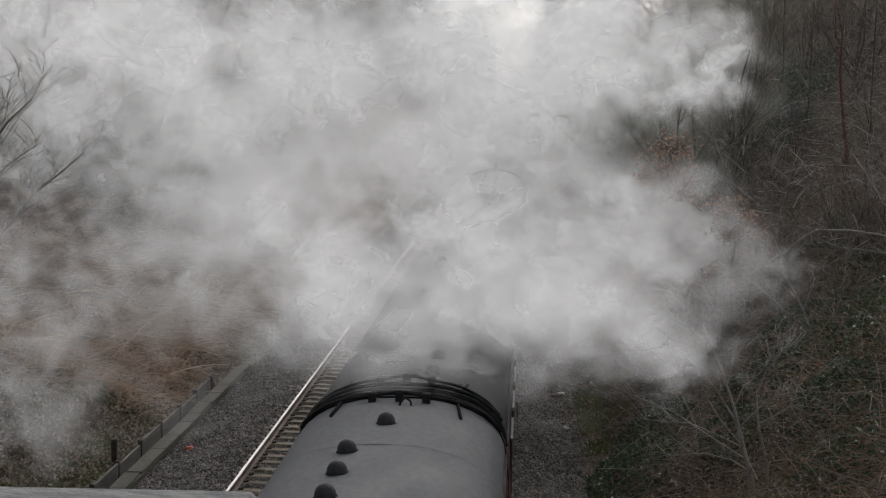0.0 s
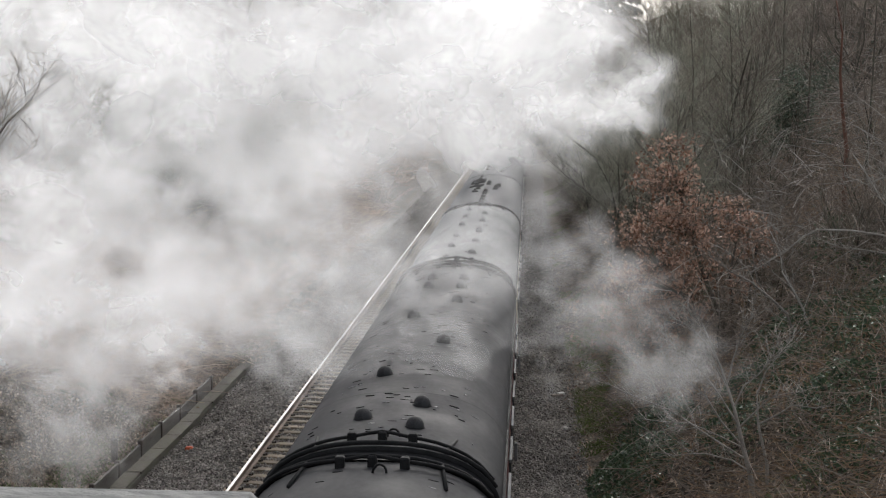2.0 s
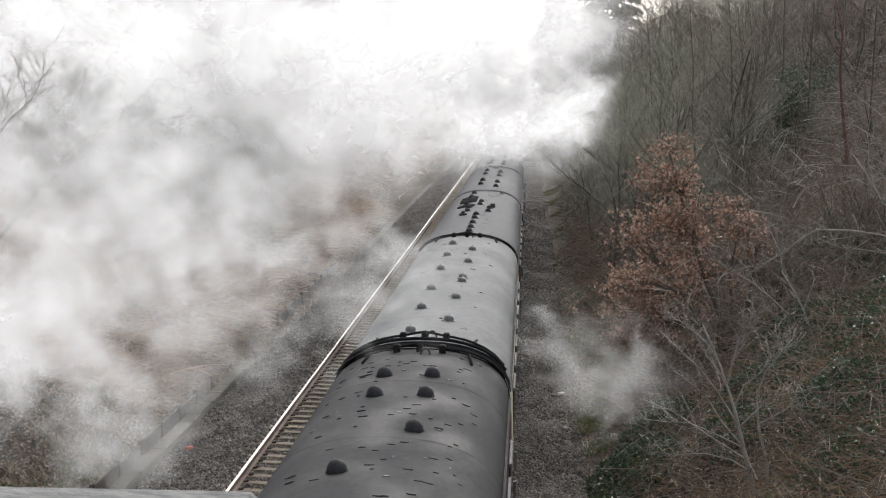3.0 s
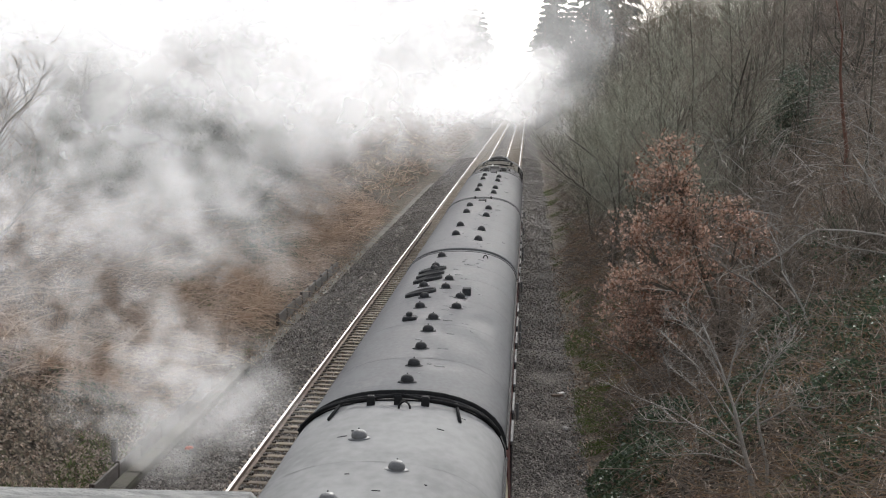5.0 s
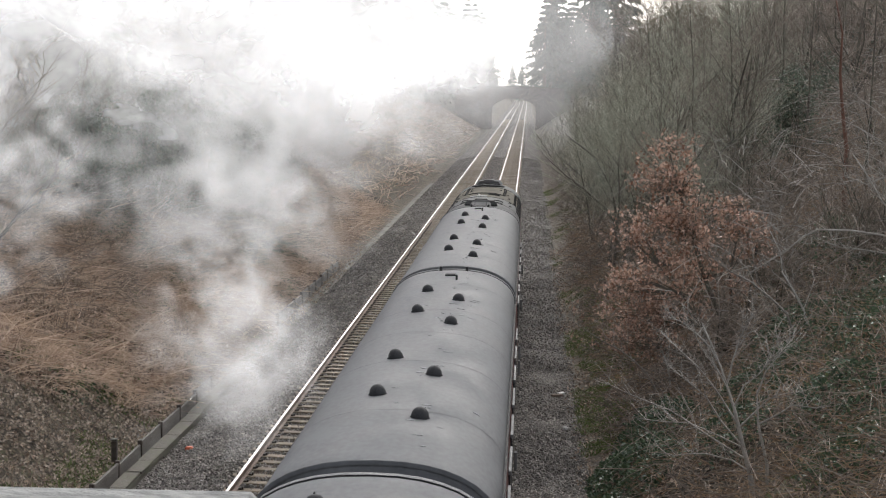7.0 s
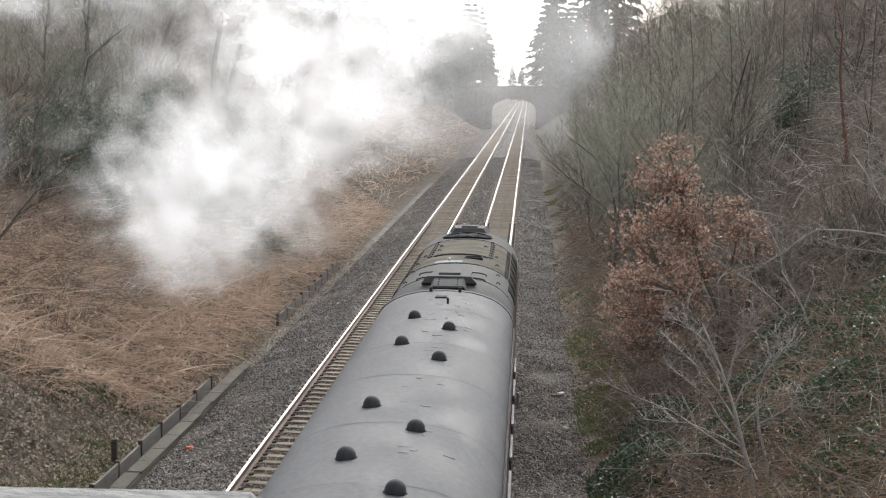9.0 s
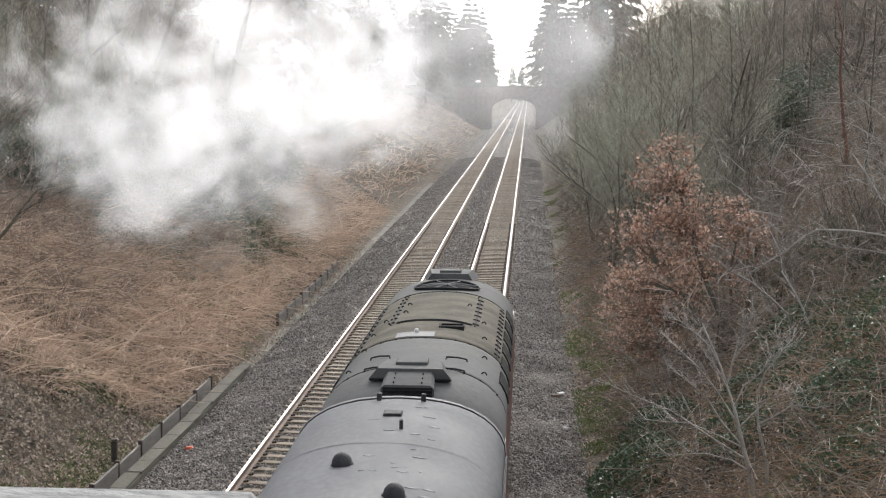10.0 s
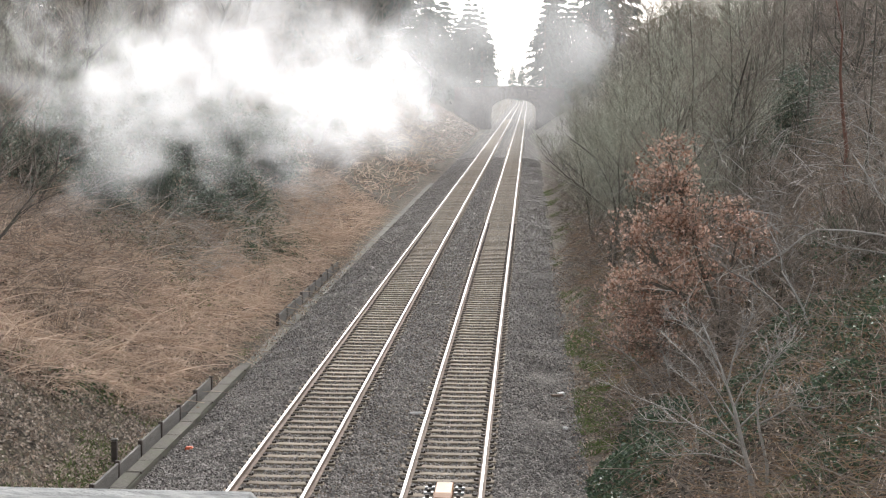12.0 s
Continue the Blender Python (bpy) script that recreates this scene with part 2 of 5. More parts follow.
def part(name, bm, material, parent, label="", smooth=False):
    me = bpy.data.meshes.new(name)
    if smooth:
        for f in bm.faces:
            f.smooth = True
    bm.normal_update()
    bm.to_mesh(me)
    bm.free()
    me.materials.append(material)
    ob = new(name, me)
    ob.parent = parent
    return tagged(ob, label)


def under(ob, parent, label=""):
    ob.parent = parent
    return tagged(ob, label)


def box(bm, x0, x1, y0, y1, z0, z1, bevel=0.0):
    r = bmesh.ops.create_cube(bm, size=1.0, matrix=Matrix.Translation(((x0 + x1) / 2, (y0 + y1) / 2, (z0 + z1) / 2)) @ Matrix.Diagonal((x1 - x0, y1 - y0, z1 - z0, 1)))
    if bevel:
        es = list({e for v in r["verts"] for e in v.link_edges})
        bmesh.ops.bevel(bm, geom=es, offset=bevel, segments=1, affect="EDGES", profile=0.7)
    return bm


def boxed(x0, x1, y0, y1, z0, z1, bevel=0.0):
    return box(bmesh.new(), x0, x1, y0, y1, z0, z1, bevel)


def loft(rows, closed=True, caps=True):
    """A bmesh skin over rings of points of equal count."""
    bm = bmesh.new()
    vs = [[bm.verts.new(p) for p in row] for row in rows]
    k = len(rows[0])
    for a, b in zip(vs, vs[1:]):
        for i in range(k if closed else k - 1):
            j = (i + 1) % k
            bm.faces.new((a[i], a[j], b[j], b[i]))
    if caps and closed:
        bm.faces.new(vs[0][::-1])
        bm.faces.new(vs[-1])
    bmesh.ops.recalc_face_normals(bm, faces=bm.faces)
    return bm


def tube(verts, faces, path, radii, sides=5):
    """Adds a tapered tube along path to the lists."""
    start = len(verts)
    p = [Vector(q) for q in path]
    ref = Vector((0.31, 0.9, 0.29))
    for i, (q, r) in enumerate(zip(p, radii)):
        d = (p[min(i + 1, len(p) - 1)] - p[max(i - 1, 0)]).normalized()
        u = d.cross(ref).normalized() if abs(d.dot(ref)) < 0.98 else d.cross(Vector((1, 0, 0))).normalized()
        w = d.cross(u)
        for k in range(sides):
            a = 2 * math.pi * k / sides
            verts.append(q + r * (math.cos(a) * u + math.sin(a) * w))
    for i in range(len(p) - 1):
        for k in range(sides):
            a, b = start + i * sides + k, start + i * sides + (k + 1) % sides
            faces.append((a, b, b + sides, a + sides))
    faces.append(tuple(range(start + (len(p) - 1) * sides, start + len(p) * sides)))


def tube_object(name, path, radii, material, parent, sides=6, label=""):
    v, f = [], []
    tube(v, f, path, radii if isinstance(radii, (list, tuple)) else [radii] * len(path), sides)
    return under(link(name, v, f, material, True), parent, label)


# ---- the cutting ----
XL, XR = -4.96, -1.574            # the two tracks' centre lines
PH = np.random.RandomState(3).uniform(0, 6.28, 40)
KV = np.random.RandomState(4).normal(0, 1, (40, 2))


def waves(x, y, size, first=0, count=8):
    """Smooth uneven ground, about -1 to 1, with bumps of about that size."""
    s = 0.0
    for i in range(first, first + count):
        s = s + np.sin((KV[i, 0] * x + KV[i, 1] * y) * 3.0 / size + PH[i])
    return s / math.sqrt(count) * 0.8


def ground_z(x, y):
    """Height of the ground: a flat bed between two grown-over banks, level land behind their tops."""
    x, y = np.asarray(x, float), np.asarray(y, float)
    bend = track_shift(y)
    u = np.maximum(np.maximum(-8.72 - (x - bend), (x - bend) - 1.42 - 0.3 * waves(x * 0, y, 5, 30, 6)), 0)
    left = (x - bend) < -4
    slope = np.where(left, 0.60, 0.66)
    rise = slope * (np.sqrt(u * u + 0.16) - 0.4)
    top = 6.7 + 0.5 * waves(x, y, 40, 20, 6)
    k = 1.2
    z = -np.log(np.exp(-np.clip(rise, 0, 60) / k) + np.exp(-top / k)) * k + np.log(1 + np.exp(-top / k)) * k
    fade = np.clip(u / 1.5, 0, 1)
    return -0.46 + z + fade * (0.22 * waves(x, y, 3.2) + 0.07 * waves(x, y, 0.8, 10))


def track_shift(y):
    """The line runs straight and bends gently to the left past the far bridge."""
    y = np.asarray(y, float)
    return -np.maximum(y - 900, 0) ** 2 / 9000


def spaced(lo, hi, near, grow):
    out, s = [lo], near
    while out[-1] < hi:
        out.append(out[-1] + s)
        s *= grow
    return out


gx = sorted([-8.6 - v for v in spaced(0, 600, 0.22, 1.045)] + [-8.0, -6, -4, -2, 0, 1.0] + [1.2 + v for v in spaced(0, 600, 0.22, 1.045)])
gy = [-80, -60, -45, -30, -20, -10, 0, 8, 14, 18, 22, 25] + [27 + v for v in spaced(0, 2500, 0.3, 1.012)]
GX, GY = np.meshgrid(gx, gy)
GZ = ground_z(GX, GY)
nx = len(gx)
gv = np.c_[GX.ravel(), GY.ravel(), GZ.ravel()]
gf = [(j * nx + i, j * nx + i + 1, (j + 1) * nx + i + 1, (j + 1) * nx + i) for j in range(len(gy) - 1) for i in range(nx - 1)]
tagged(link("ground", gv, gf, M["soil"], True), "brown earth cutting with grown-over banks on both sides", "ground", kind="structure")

# ballast bed: one strip with shoulders
prof = [(-7.97, -0.45), (-7.6, -0.38), (-7.1, -0.27), (-6.5, -0.19), (-6.0, -0.15), (-5.9, -0.218), (-4.02, -0.218), (-3.92, -0.15), (-3.3, -0.165), (-2.62, -0.15), (-2.52, -0.218), (-0.63, -0.218), (-0.53, -0.15), (-0.1, -0.19), (0.5, -0.31), (0.95, -0.41), (1.5, -0.47)]
rows_y = [-60, 0, 20] + [28 + v for v in spaced(0, 1050, 0.8, 1.012)]
bv = [(x + float(track_shift(y)), y, z + 0.025 * float(waves(x, y, 1.1)) * (z < -0.22)) for y in rows_y for x, z in prof]
k = len(prof)
bf = [(j * k + i, j * k + i + 1, (j + 1) * k + i + 1, (j + 1) * k + i) for j in range(len(rows_y) - 1) for i in range(k - 1)]
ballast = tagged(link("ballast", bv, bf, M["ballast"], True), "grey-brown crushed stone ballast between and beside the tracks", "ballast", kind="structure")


def bed_z(x):
    return np.interp(x, [q[0] for q in prof], [q[1] for q in prof])


def stones(name, count, y0, y1, xs, size, material, seed):
    """Loose angular stones lying on the bed."""
    r = np.random.RandomState(seed)
    base = np.array([(-1, -1, -.7), (1, -1, -.7), (1, 1, -.7), (-1, 1, -.7), (-.55, -.6, .7), (.65, -.5, .55), (.5, .6, .75), (-.6, .5, .6)])
    quads = np.array([(4, 5, 6, 7), (0, 1, 5, 4), (1, 2, 6, 5), (2, 3, 7, 6), (3, 0, 4, 7)])
    y = y0 + (y1 - y0) * r.rand(count) ** 3.0
    x = r.uniform(xs[0], xs[1], count)
    s = size * r.uniform(0.6, 1.35, count)
    a = r.rand(count) * 6.28
    v = base[None] * s[:, None, None] * r.uniform(0.7, 1.2, (count, 8, 3))
    ca, sa = np.cos(a)[:, None], np.sin(a)[:, None]
    vx, vy = v[:, :, 0] * ca - v[:, :, 1] * sa, v[:, :, 0] * sa + v[:, :, 1] * ca
    tilt = r.normal(0, 0.35, (count, 1))
    vz = v[:, :, 2] + vx * tilt
    out = np.stack([vx + x[:, None], vy + y[:, None], vz + (bed_z(x) + s * 0.15)[:, None]], 2).reshape(-1, 3)
    f = (quads[None] + (np.arange(count) * 8)[:, None, None]).reshape(-1, 4)
    return link(name, out, [tuple(q) for q in f.tolist()], material)


under(stones("ballast_stones", 80000, 31.5, 200, (-7.95, 1.4), 0.032, M["stone"], 5), ballast)["kind"] = "stuff"
under(stones("ballast_stones", 14000, 31.5, 100, (-5.9, -0.6), 0.022, M["dirty_stone"], 6), ballast)["kind"] = "stuff"

# ---- tracks ----
rail_web = [(-0.07, -0.17), (0.07, -0.17), (0.07, -0.155), (0.012, -0.13), (0.012, -0.05), (0.035, -0.035), (0.035, -0.012), (-0.035, -0.012), (-0.035, -0.035), (-0.012, -0.05), (-0.012, -0.13), (-0.07, -0.155)]
rail_top = [(-0.029, -0.014), (0.029, -0.014), (0.029, -0.004), (0.022, 0.0), (-0.022, 0.0), (-0.029, -0.004)]
rail_y = [-60, 0, 400, 900] + [900 + 20 * i for i in range(1, 12)]


def concrete_sleeper():
    """Monobloc sleeper: wide sloped seats, waisted middle."""
    xs = [(-1.25, .13, .0), (-1.2, .14, .012), (-0.5, .135, .012), (-0.3, .12, .004), (0.3, .12, .004), (0.5, .135, .012), (1.2, .14, .012), (1.25, .13, .0)]
    return loft([[(x, -w, -.42), (x, w, -.42), (x, w, -.2 + h), (x, w * .86, -.187 + h), (x, -w * .86, -.187 + h), (x, -w, -.2 + h)] for x, w, h in xs])


def fastening_mesh():
    bm = bmesh.new()
    for s in (-1, 1):
        box(bm, s * 0.11 - 0.035, s * 0.11 + 0.035, -0.055, 0.055, -0.18, -0.135, 0.012)
        box(bm, s * 0.15 - 0.022, s * 0.15 + 0.022, -0.02, 0.035, -0.18, -0.125, 0.008)
    me = bpy.data.meshes.new("fastening")
    bm.to_mesh(me)
    bm.free()
    me.materials.append(M["clip"])
    return me


sleeper_bm = concrete_sleeper()
sleeper_me = bpy.data.meshes.new("sleeper")
sleeper_bm.to_mesh(sleeper_me)
sleeper_me.materials.append(M["sleeper"])
fast_me = fastening_mesh()


def railway_track(xc, label, tone):
    track = tagged(new("railway_track"), label, "railway track", "double line", "structure")
    track.location = (xc, 0, 0)
    for s in (-0.7525, 0.7525):
        rows = [[(s + dx + float(track_shift(y)), y, z) for dx, z in rail_web] for y in rail_y]
        rail = part("rail", loft(rows), M["rust"], track)
        rows = [[(s + dx + float(track_shift(y)), y, z) for dx, z in rail_top] for y in rail_y]
        part("rail_head", loft(rows), M["railhead"], rail, "polished steel running surface")
    r = random.Random(int(xc * 100))
    for i in range(300):
        y = 31.2 + i * 0.6551 + tone
        s = new("sleeper", sleeper_me)
        s.parent = track
        s.location = (r.uniform(-.012, .012), y, r.uniform(-.006, .004))
        s.rotation_euler = (0, 0, r.uniform(-.006, .006))
        if i < 110:
            for sx in (-0.7525, 0.7525):
                c = new("fastening", fast_me)
                c.parent = s
                c.location = (sx, 0, 0)
    # the sleepers farther off and behind
    v0 = np.array([v.co for v in sleeper_me.vertices])
    f0 = [tuple(p.vertices) for p in sleeper_me.polygons]
    v, f = [], []
    for i in list(range(-90, 0)) + list(range(300, 620)):
        y = 31.2 + i * 0.6551 + tone
        n0 = len(v)
        v += [tuple(q) for q in v0 + np.array((float(track_shift(y)), y, 0))]
        f += [tuple(a + n0 for a in q) for q in f0]
    under(link("sleepers", v, f, M["sleeper"]), track)["kind"] = "stuff"
    return track


railway_track(XL, "empty railway track on weathered concrete sleepers", 0.2)
railway_track(XR, "railway track on brownish concrete sleepers that carries the train", 0.05)

# ---- bridge under the viewpoint: deck, abutments, stone coping ----
near_bridge = tagged(new("road_bridge"), "stone-coped road bridge over the line", "bridge", kind="structure")
part("deck", boxed(-14, 9, -6.0, 0.75, 5.0, 6.2), M["brick"], near_bridge)
part("abutment", boxed(-12, -9.0, -6.0, 0.7, -0.5, 5.0), M["brick"], near_bridge)
part("abutment", boxed(2.0, 6, -6.0, 0.7, -0.5, 5.0), M["brick"], near_bridge)
part("parapet", boxed(-14, 9, 0.42, 0.72, 6.2, 7.55), M["brick"], near_bridge)
part("parapet", boxed(-14, 9, -6.0, -5.7, 6.2, 7.5), M["brick"], near_bridge)
bm = boxed(-1.2205, -0.1125, 0.38, 0.80, 7.55, 7.6143, 0.012)
part("coping_stone", bm, M["coping"], near_bridge)
bm = boxed(-0.1085, 0.9995, 0.38, 0.80, 7.55, 7.6112, 0.012)
part("coping_stone", bm, M["coping"], near_bridge)

for i in range(-12, 8):
    if i in (-1, 0):
        continue
    x = -0.1105 + i * 1.112
    part("coping_stone", boxed(x + .002, x + 1.108, 0.38, 0.80, 7.55, 7.612 + .002 * (i % 3), 0.012), M["coping"], near_bridge)

# ---- far bridge: brick arch ----
far_bridge = tagged(new("arch_bridge"), "weathered brick arch road bridge across the cutting", "bridge", kind="structure")
FY0, FY1, AX, AR = 345.0, 353.0, -2.85, 4.3
arc = [(AX + AR * math.cos(math.pi * i / 20), 3.35 + 2.25 * math.sin(math.pi * i / 20)) for i in range(21)]


def arch_wall(x0, x1, top):
    """The face of the bridge with its arched opening, as thick as the road is wide."""
    bm = bmesh.new()
    left, right = AX - AR, AX + AR
    outer = [(right, -0.6)] + arc + [(left, -0.6)]
    crown = [(x1, -0.6)] + [(x1 + (x0 - x1) * i / 20, top + 0.35 * math.sin(math.pi * i / 20)) for i in range(21)] + [(x0, -0.6)]
    rows = []
    for y in (FY0, FY1):
        a = [bm.verts.new((x, y, z)) for x, z in outer]
        b = [bm.verts.new((x, y, z)) for x, z in crown]
        rows.append((a, b))
        for i in range(len(a) - 1):
            bm.faces.new((a[i], a[i + 1], b[i + 1], b[i]))
    (a, b), (c, d) = rows
    for i in range(len(a) - 1):
        bm.faces.new((a[i], a[i + 1], c[i + 1], c[i]))
        bm.faces.new((b[i], b[i + 1], d[i + 1], d[i]))
    bmesh.ops.recalc_face_normals(bm, faces=bm.faces)
    return bm


part("arch_wall", arch_wall(-14.5, 7.0, 7.45), M["brick"], far_bridge)
ring = [[(AX + (AR + r) * math.cos(a), y, 3.35 + (2.25 + r) * math.sin(a)) for r, y in ((0.0, FY0 - .06), (0.45, FY0 - .06), (0.45, FY0 + .1), (0.0, FY0 + .1))] for a in [math.pi * i / 20 for i in range(21)]]
part("arch_ring", loft(ring), M["brick"], far_bridge)
cop = [[(-14.5 + 21.5 * i / 20, y, z + 7.45 + 0.35 * math.sin(math.pi * i / 20)) for y, z in ((FY0 - .12, 0), (FY0 + .5, 0), (FY0 + .5, .22), (FY0 - .12, .22))] for i in range(21)]
part("coping", loft(cop), M["concrete"], far_bridge)
for x in (AX - AR - 1.2, AX + AR + 0.5):
    part("pilaster", boxed(x, x + 0.7, FY0 - 0.25, FY0 - 0.004, -0.5, 7.0, 0.03), M["brick"], far_bridge)


# ---- trackside: trough route, edge boards, small things ----
def trough_route(y0, y1, x, label, sink=0.0):
    """Concrete cable trough with lids, beside the ballast."""
    t = tagged(new("cable_trough"), label, "cable trough", "trough route")
    t.location = (x, y0, -0.44 - sink)
    part("channel", boxed(-.16, .16, 0, y1 - y0, -.05, .12, .01), M["concrete"], t)
    r = random.Random(int(y0))
    y = 0.0
    while y < y1 - y0 - .2:
        ln = min(r.uniform(.95, 1.7), y1 - y0 - y)
        lid = part("lid", boxed(-.17, .17, .01, ln - .015, 0, .055, .012), M["concrete"], t)
        lid.matrix_local = Matrix.Translation((r.uniform(-.02, .02), y, .12 + r.uniform(0, .012))) @ Matrix.Rotation(r.uniform(-.015, .015), 4, "Z") @ Matrix.Rotation(r.uniform(-.02, .02), 4, "Y")
        y += ln
    return t


def edge_boards(y0, y1, x, step, label):
    """Upright boards held by stubby posts that keep the bank off the path."""
    t = tagged(new("edge_boards"), label, "retaining boards", "boards along the bank")
    t.location = (x, y0, -0.45)
    n = max(1, round((y1 - y0) / step))
    for i in range(n):
        b = part("board", boxed(-.03, .03, .06, step - .06, 0, .44, .012), M["timber"], t)
        b.matrix_local = Matrix.Translation((0, i * step, -.04 + .03 * math.sin(i * 2.3))) @ Matrix.Rotation(.03 * math.sin(i * 1.7), 4, "Y")
    for i in range(n + 1):
        part("post", boxed(-.05, .05, i * step - .05, i * step + .05, -.2, .46, .012), M["clip"], t)
    return t


trough_route(28.0, 50.5, -8.14, "mossy concrete cable trough with loose lids", 0.02)
trough_route(50.7, 59.8, -8.15, "dark trough lids almost buried in stones", 0.18)
trough_route(60.0, 150.0, -8.16, "concrete cable trough half buried in ballast", 0.17)
edge_boards(31.3, 46.4, -8.42, 2.15, "grey weathered edge boards with dark posts")
edge_boards(59.5, 78.4, -8.48, 2.1, "grey edge boards below the bracken bank")
post = tagged(new("marker_post"), "short square dark timber post in the bank", "post")
post.location = (-8.86, 37.2, float(ground_z(-8.86, 37.2)))
part("shaft", boxed(-.06, .06, -.06, .06, -.3, .55, .015), M["clip"], post)
part("cap", boxed(-.075, .075, -.075, .075, .552, .6, .015), M["timber"], post)

# warning magnet between the rails
ramp_box = tagged(new("track_magnet"), "orange track magnet on grey brackets between the rails", "track equipment")
ramp_box.location = (XR + 0.02, 33.3, -.19)
part("slope", loft([[(-.17, 0, 0), (.17, 0, 0), (.17, 0, .10), (-.17, 0, .10)], [(-.19, .18, 0), (.19, .18, 0), (.19, .18, .16), (-.19, .18, .16)]]), M["orange"], ramp_box)
part("cover", boxed(-.17, .17, .185, 1.15, 0, .15, .015), M["orange"], ramp_box)
for sx in (-1, 1):
    for y in (.15, .65, 1.1):
        b = part("bracket", boxed(sx * .3 - .1, sx * .3 + .1, y - .06, y + .06, 0, .06, .01), M["grey_metal"], ramp_box)
        part("bolt", boxed(sx * .3 - .04, sx * .3 + .04, y - .04, y + .04, .06, .12, .01), M["clip"], b)

cup = tagged(link("litter_bag", *(lambda bm: ([v.co[:] for v in bm.verts], [[v.index for v in f.verts] for f in bm.faces]))(boxed(-.09, .09, -.07, .07, -.02, .09, .03)), M["red"]), "crumpled orange-red litter on the stones", "litter")
cup.location = (-7.5, 38.6, -.38)
for x, y, s, name, mat, label in ((.98, 46.7, .09, "litter_paper", "white", "torn white paper on the stones"), (.86, 46.3, .16, "litter_plank", "rust", "rusty red scrap on the stones"), (1.0, 41.9, .05, "litter_paper", "white", "pale scrap at the bank's foot")):
    bm = boxed(-s, s, -.06, .06, 0, .06, .015)
    ob = part(name, bm, M[mat], None, label)
    tagged(ob, label, "litter")
    ob.location = (x, y, float(bed_z(x)) + .02)
    ob.rotation_euler = (0, 0, .4)
stick = tagged(new("stake"), "short pale stake lying by the rail", "stake")
stick.location = (-2.62, 42.2, -.14)
part("shaft", boxed(-.16, .16, -.02, .02, 0, .05, .008), M["white"], stick)


# ---- vegetation ----
def strips(name, base, direction, length, width, bend, material, segs=3):
    """Many thin curved blades: arrays of roots, headings and sizes."""
    n = len(base)
    d = direction / np.linalg.norm(direction, axis=1)[:, None]
    side = np.cross(d, np.array([0.0, -1.0, 0.15]))
    side /= np.maximum(np.linalg.norm(side, axis=1), 1e-6)[:, None]
    vs = np.zeros((n, segs + 1, 2, 3))
    for i in range(segs + 1):
        f = i / segs
        c = base + d * (length * f)[:, None] + np.array([0, 0, -1.0]) * (bend * length * f * f)[:, None]
        w = (width * (1 - .75 * f))[:, None] * side * .5
        vs[:, i, 0], vs[:, i, 1] = c - w, c + w
    k = (segs + 1) * 2
    q = np.array([(2 * i, 2 * i + 1, 2 * i + 3, 2 * i + 2) for i in range(segs)])
    f = (q[None] + (np.arange(n) * k)[:, None, None]).reshape(-1, 4)
    return link(name, vs.reshape(-1, 3), [tuple(a) for a in f.tolist()], material)


def leaves(name, centre, size, material, seed, droop=0.0, up=0.4):
    """Small folded leaves, four corners and a midrib each, at the given places."""
    r = np.random.RandomState(seed)
    n = len(centre)
    a = r.normal(0, 1, (n, 3))
    a[:, 2] -= droop
    a /= np.linalg.norm(a, axis=1)[:, None]
    nrm = r.normal(0, 1, (n, 3))
    nrm[:, 2] += up
    nrm[:, 1] -= up
    b = np.cross(nrm, a)
    b /= np.linalg.norm(b, axis=1)[:, None]
    c = np.cross(a, b)
    s = (size * r.uniform(.6, 1.3, n))[:, None]
    p = [centre, centre + s * (.55 * a + .32 * b + .1 * c), centre + s * (1.1 * a), centre + s * (.55 * a - .32 * b + .1 * c)]
    v = np.stack(p, 1).reshape(-1, 3)
    k = np.arange(n) * 4
    f = np.concatenate([np.stack([k, k + 1, k + 2], 1), np.stack([k, k + 2, k + 3], 1)])
    return link(name, v, [tuple(q) for q in f.tolist()], material)


def on_ground(n, xr, yr, seed, power=1.0):
    r = np.random.RandomState(seed)
    x = r.uniform(*xr, n)
    y = yr[0] + (yr[1] - yr[0]) * r.rand(n) ** power
    return np.stack([x, y, ground_z(x, y)], 1), r


def stuff(ob, label, category):
    return tagged(ob, label, category, kind="stuff")


def grown(p):
    """Where the bracken grows: up the bank and farther along, with a ragged edge over the bare foot."""
    return p[:, 1] + 2.4 * (-8.72 - p[:, 0]) + 2.5 * waves(p[:, 0], p[:, 1], 3, 12, 8) > 46


# dead bracken and bramble on the left bank
p, r = on_ground(52000, (-22, -9.0), (34, 115), 11, 1.3)
keep = grown(p) & (waves(p[:, 0], p[:, 1], 6, 12, 8) > -0.7)
p, n = p[keep], int(keep.sum())
d = np.stack([r.normal(.25, .8, n), r.normal(-.3, .7, n), np.abs(r.normal(.35, .3, n))], 1)
stuff(strips("bracken", p, d, r.uniform(.4, 1.4, n), r.uniform(.011, .026, n), r.uniform(.1, .6, n), M["straw"]), "collapsed brown dead bracken on the bank", "bracken")
o, r = on_ground(1450, (-17.5, -9.5), (34, 95), 19, 1.1)
o = o[grown(o)]
p = np.repeat(o, 15, axis=0)
n = len(p)
h = np.repeat(np.stack([r.normal(.5, .8, len(o)), r.normal(-.4, .6, len(o)), r.uniform(.15, .8, len(o))], 1), 15, axis=0)
p = p + r.normal(0, .12, (n, 3)) * np.array([1, 1, .2]) + np.array([0, 0, .12])
stuff(strips("bracken", p, h + r.normal(0, .3, (n, 3)), r.uniform(.6, 1.7, n), r.uniform(.011, .024, n), r.uniform(.2, .8, n), M["straw_pale"]), "arching pale bracken stalks in clumps", "bracken")
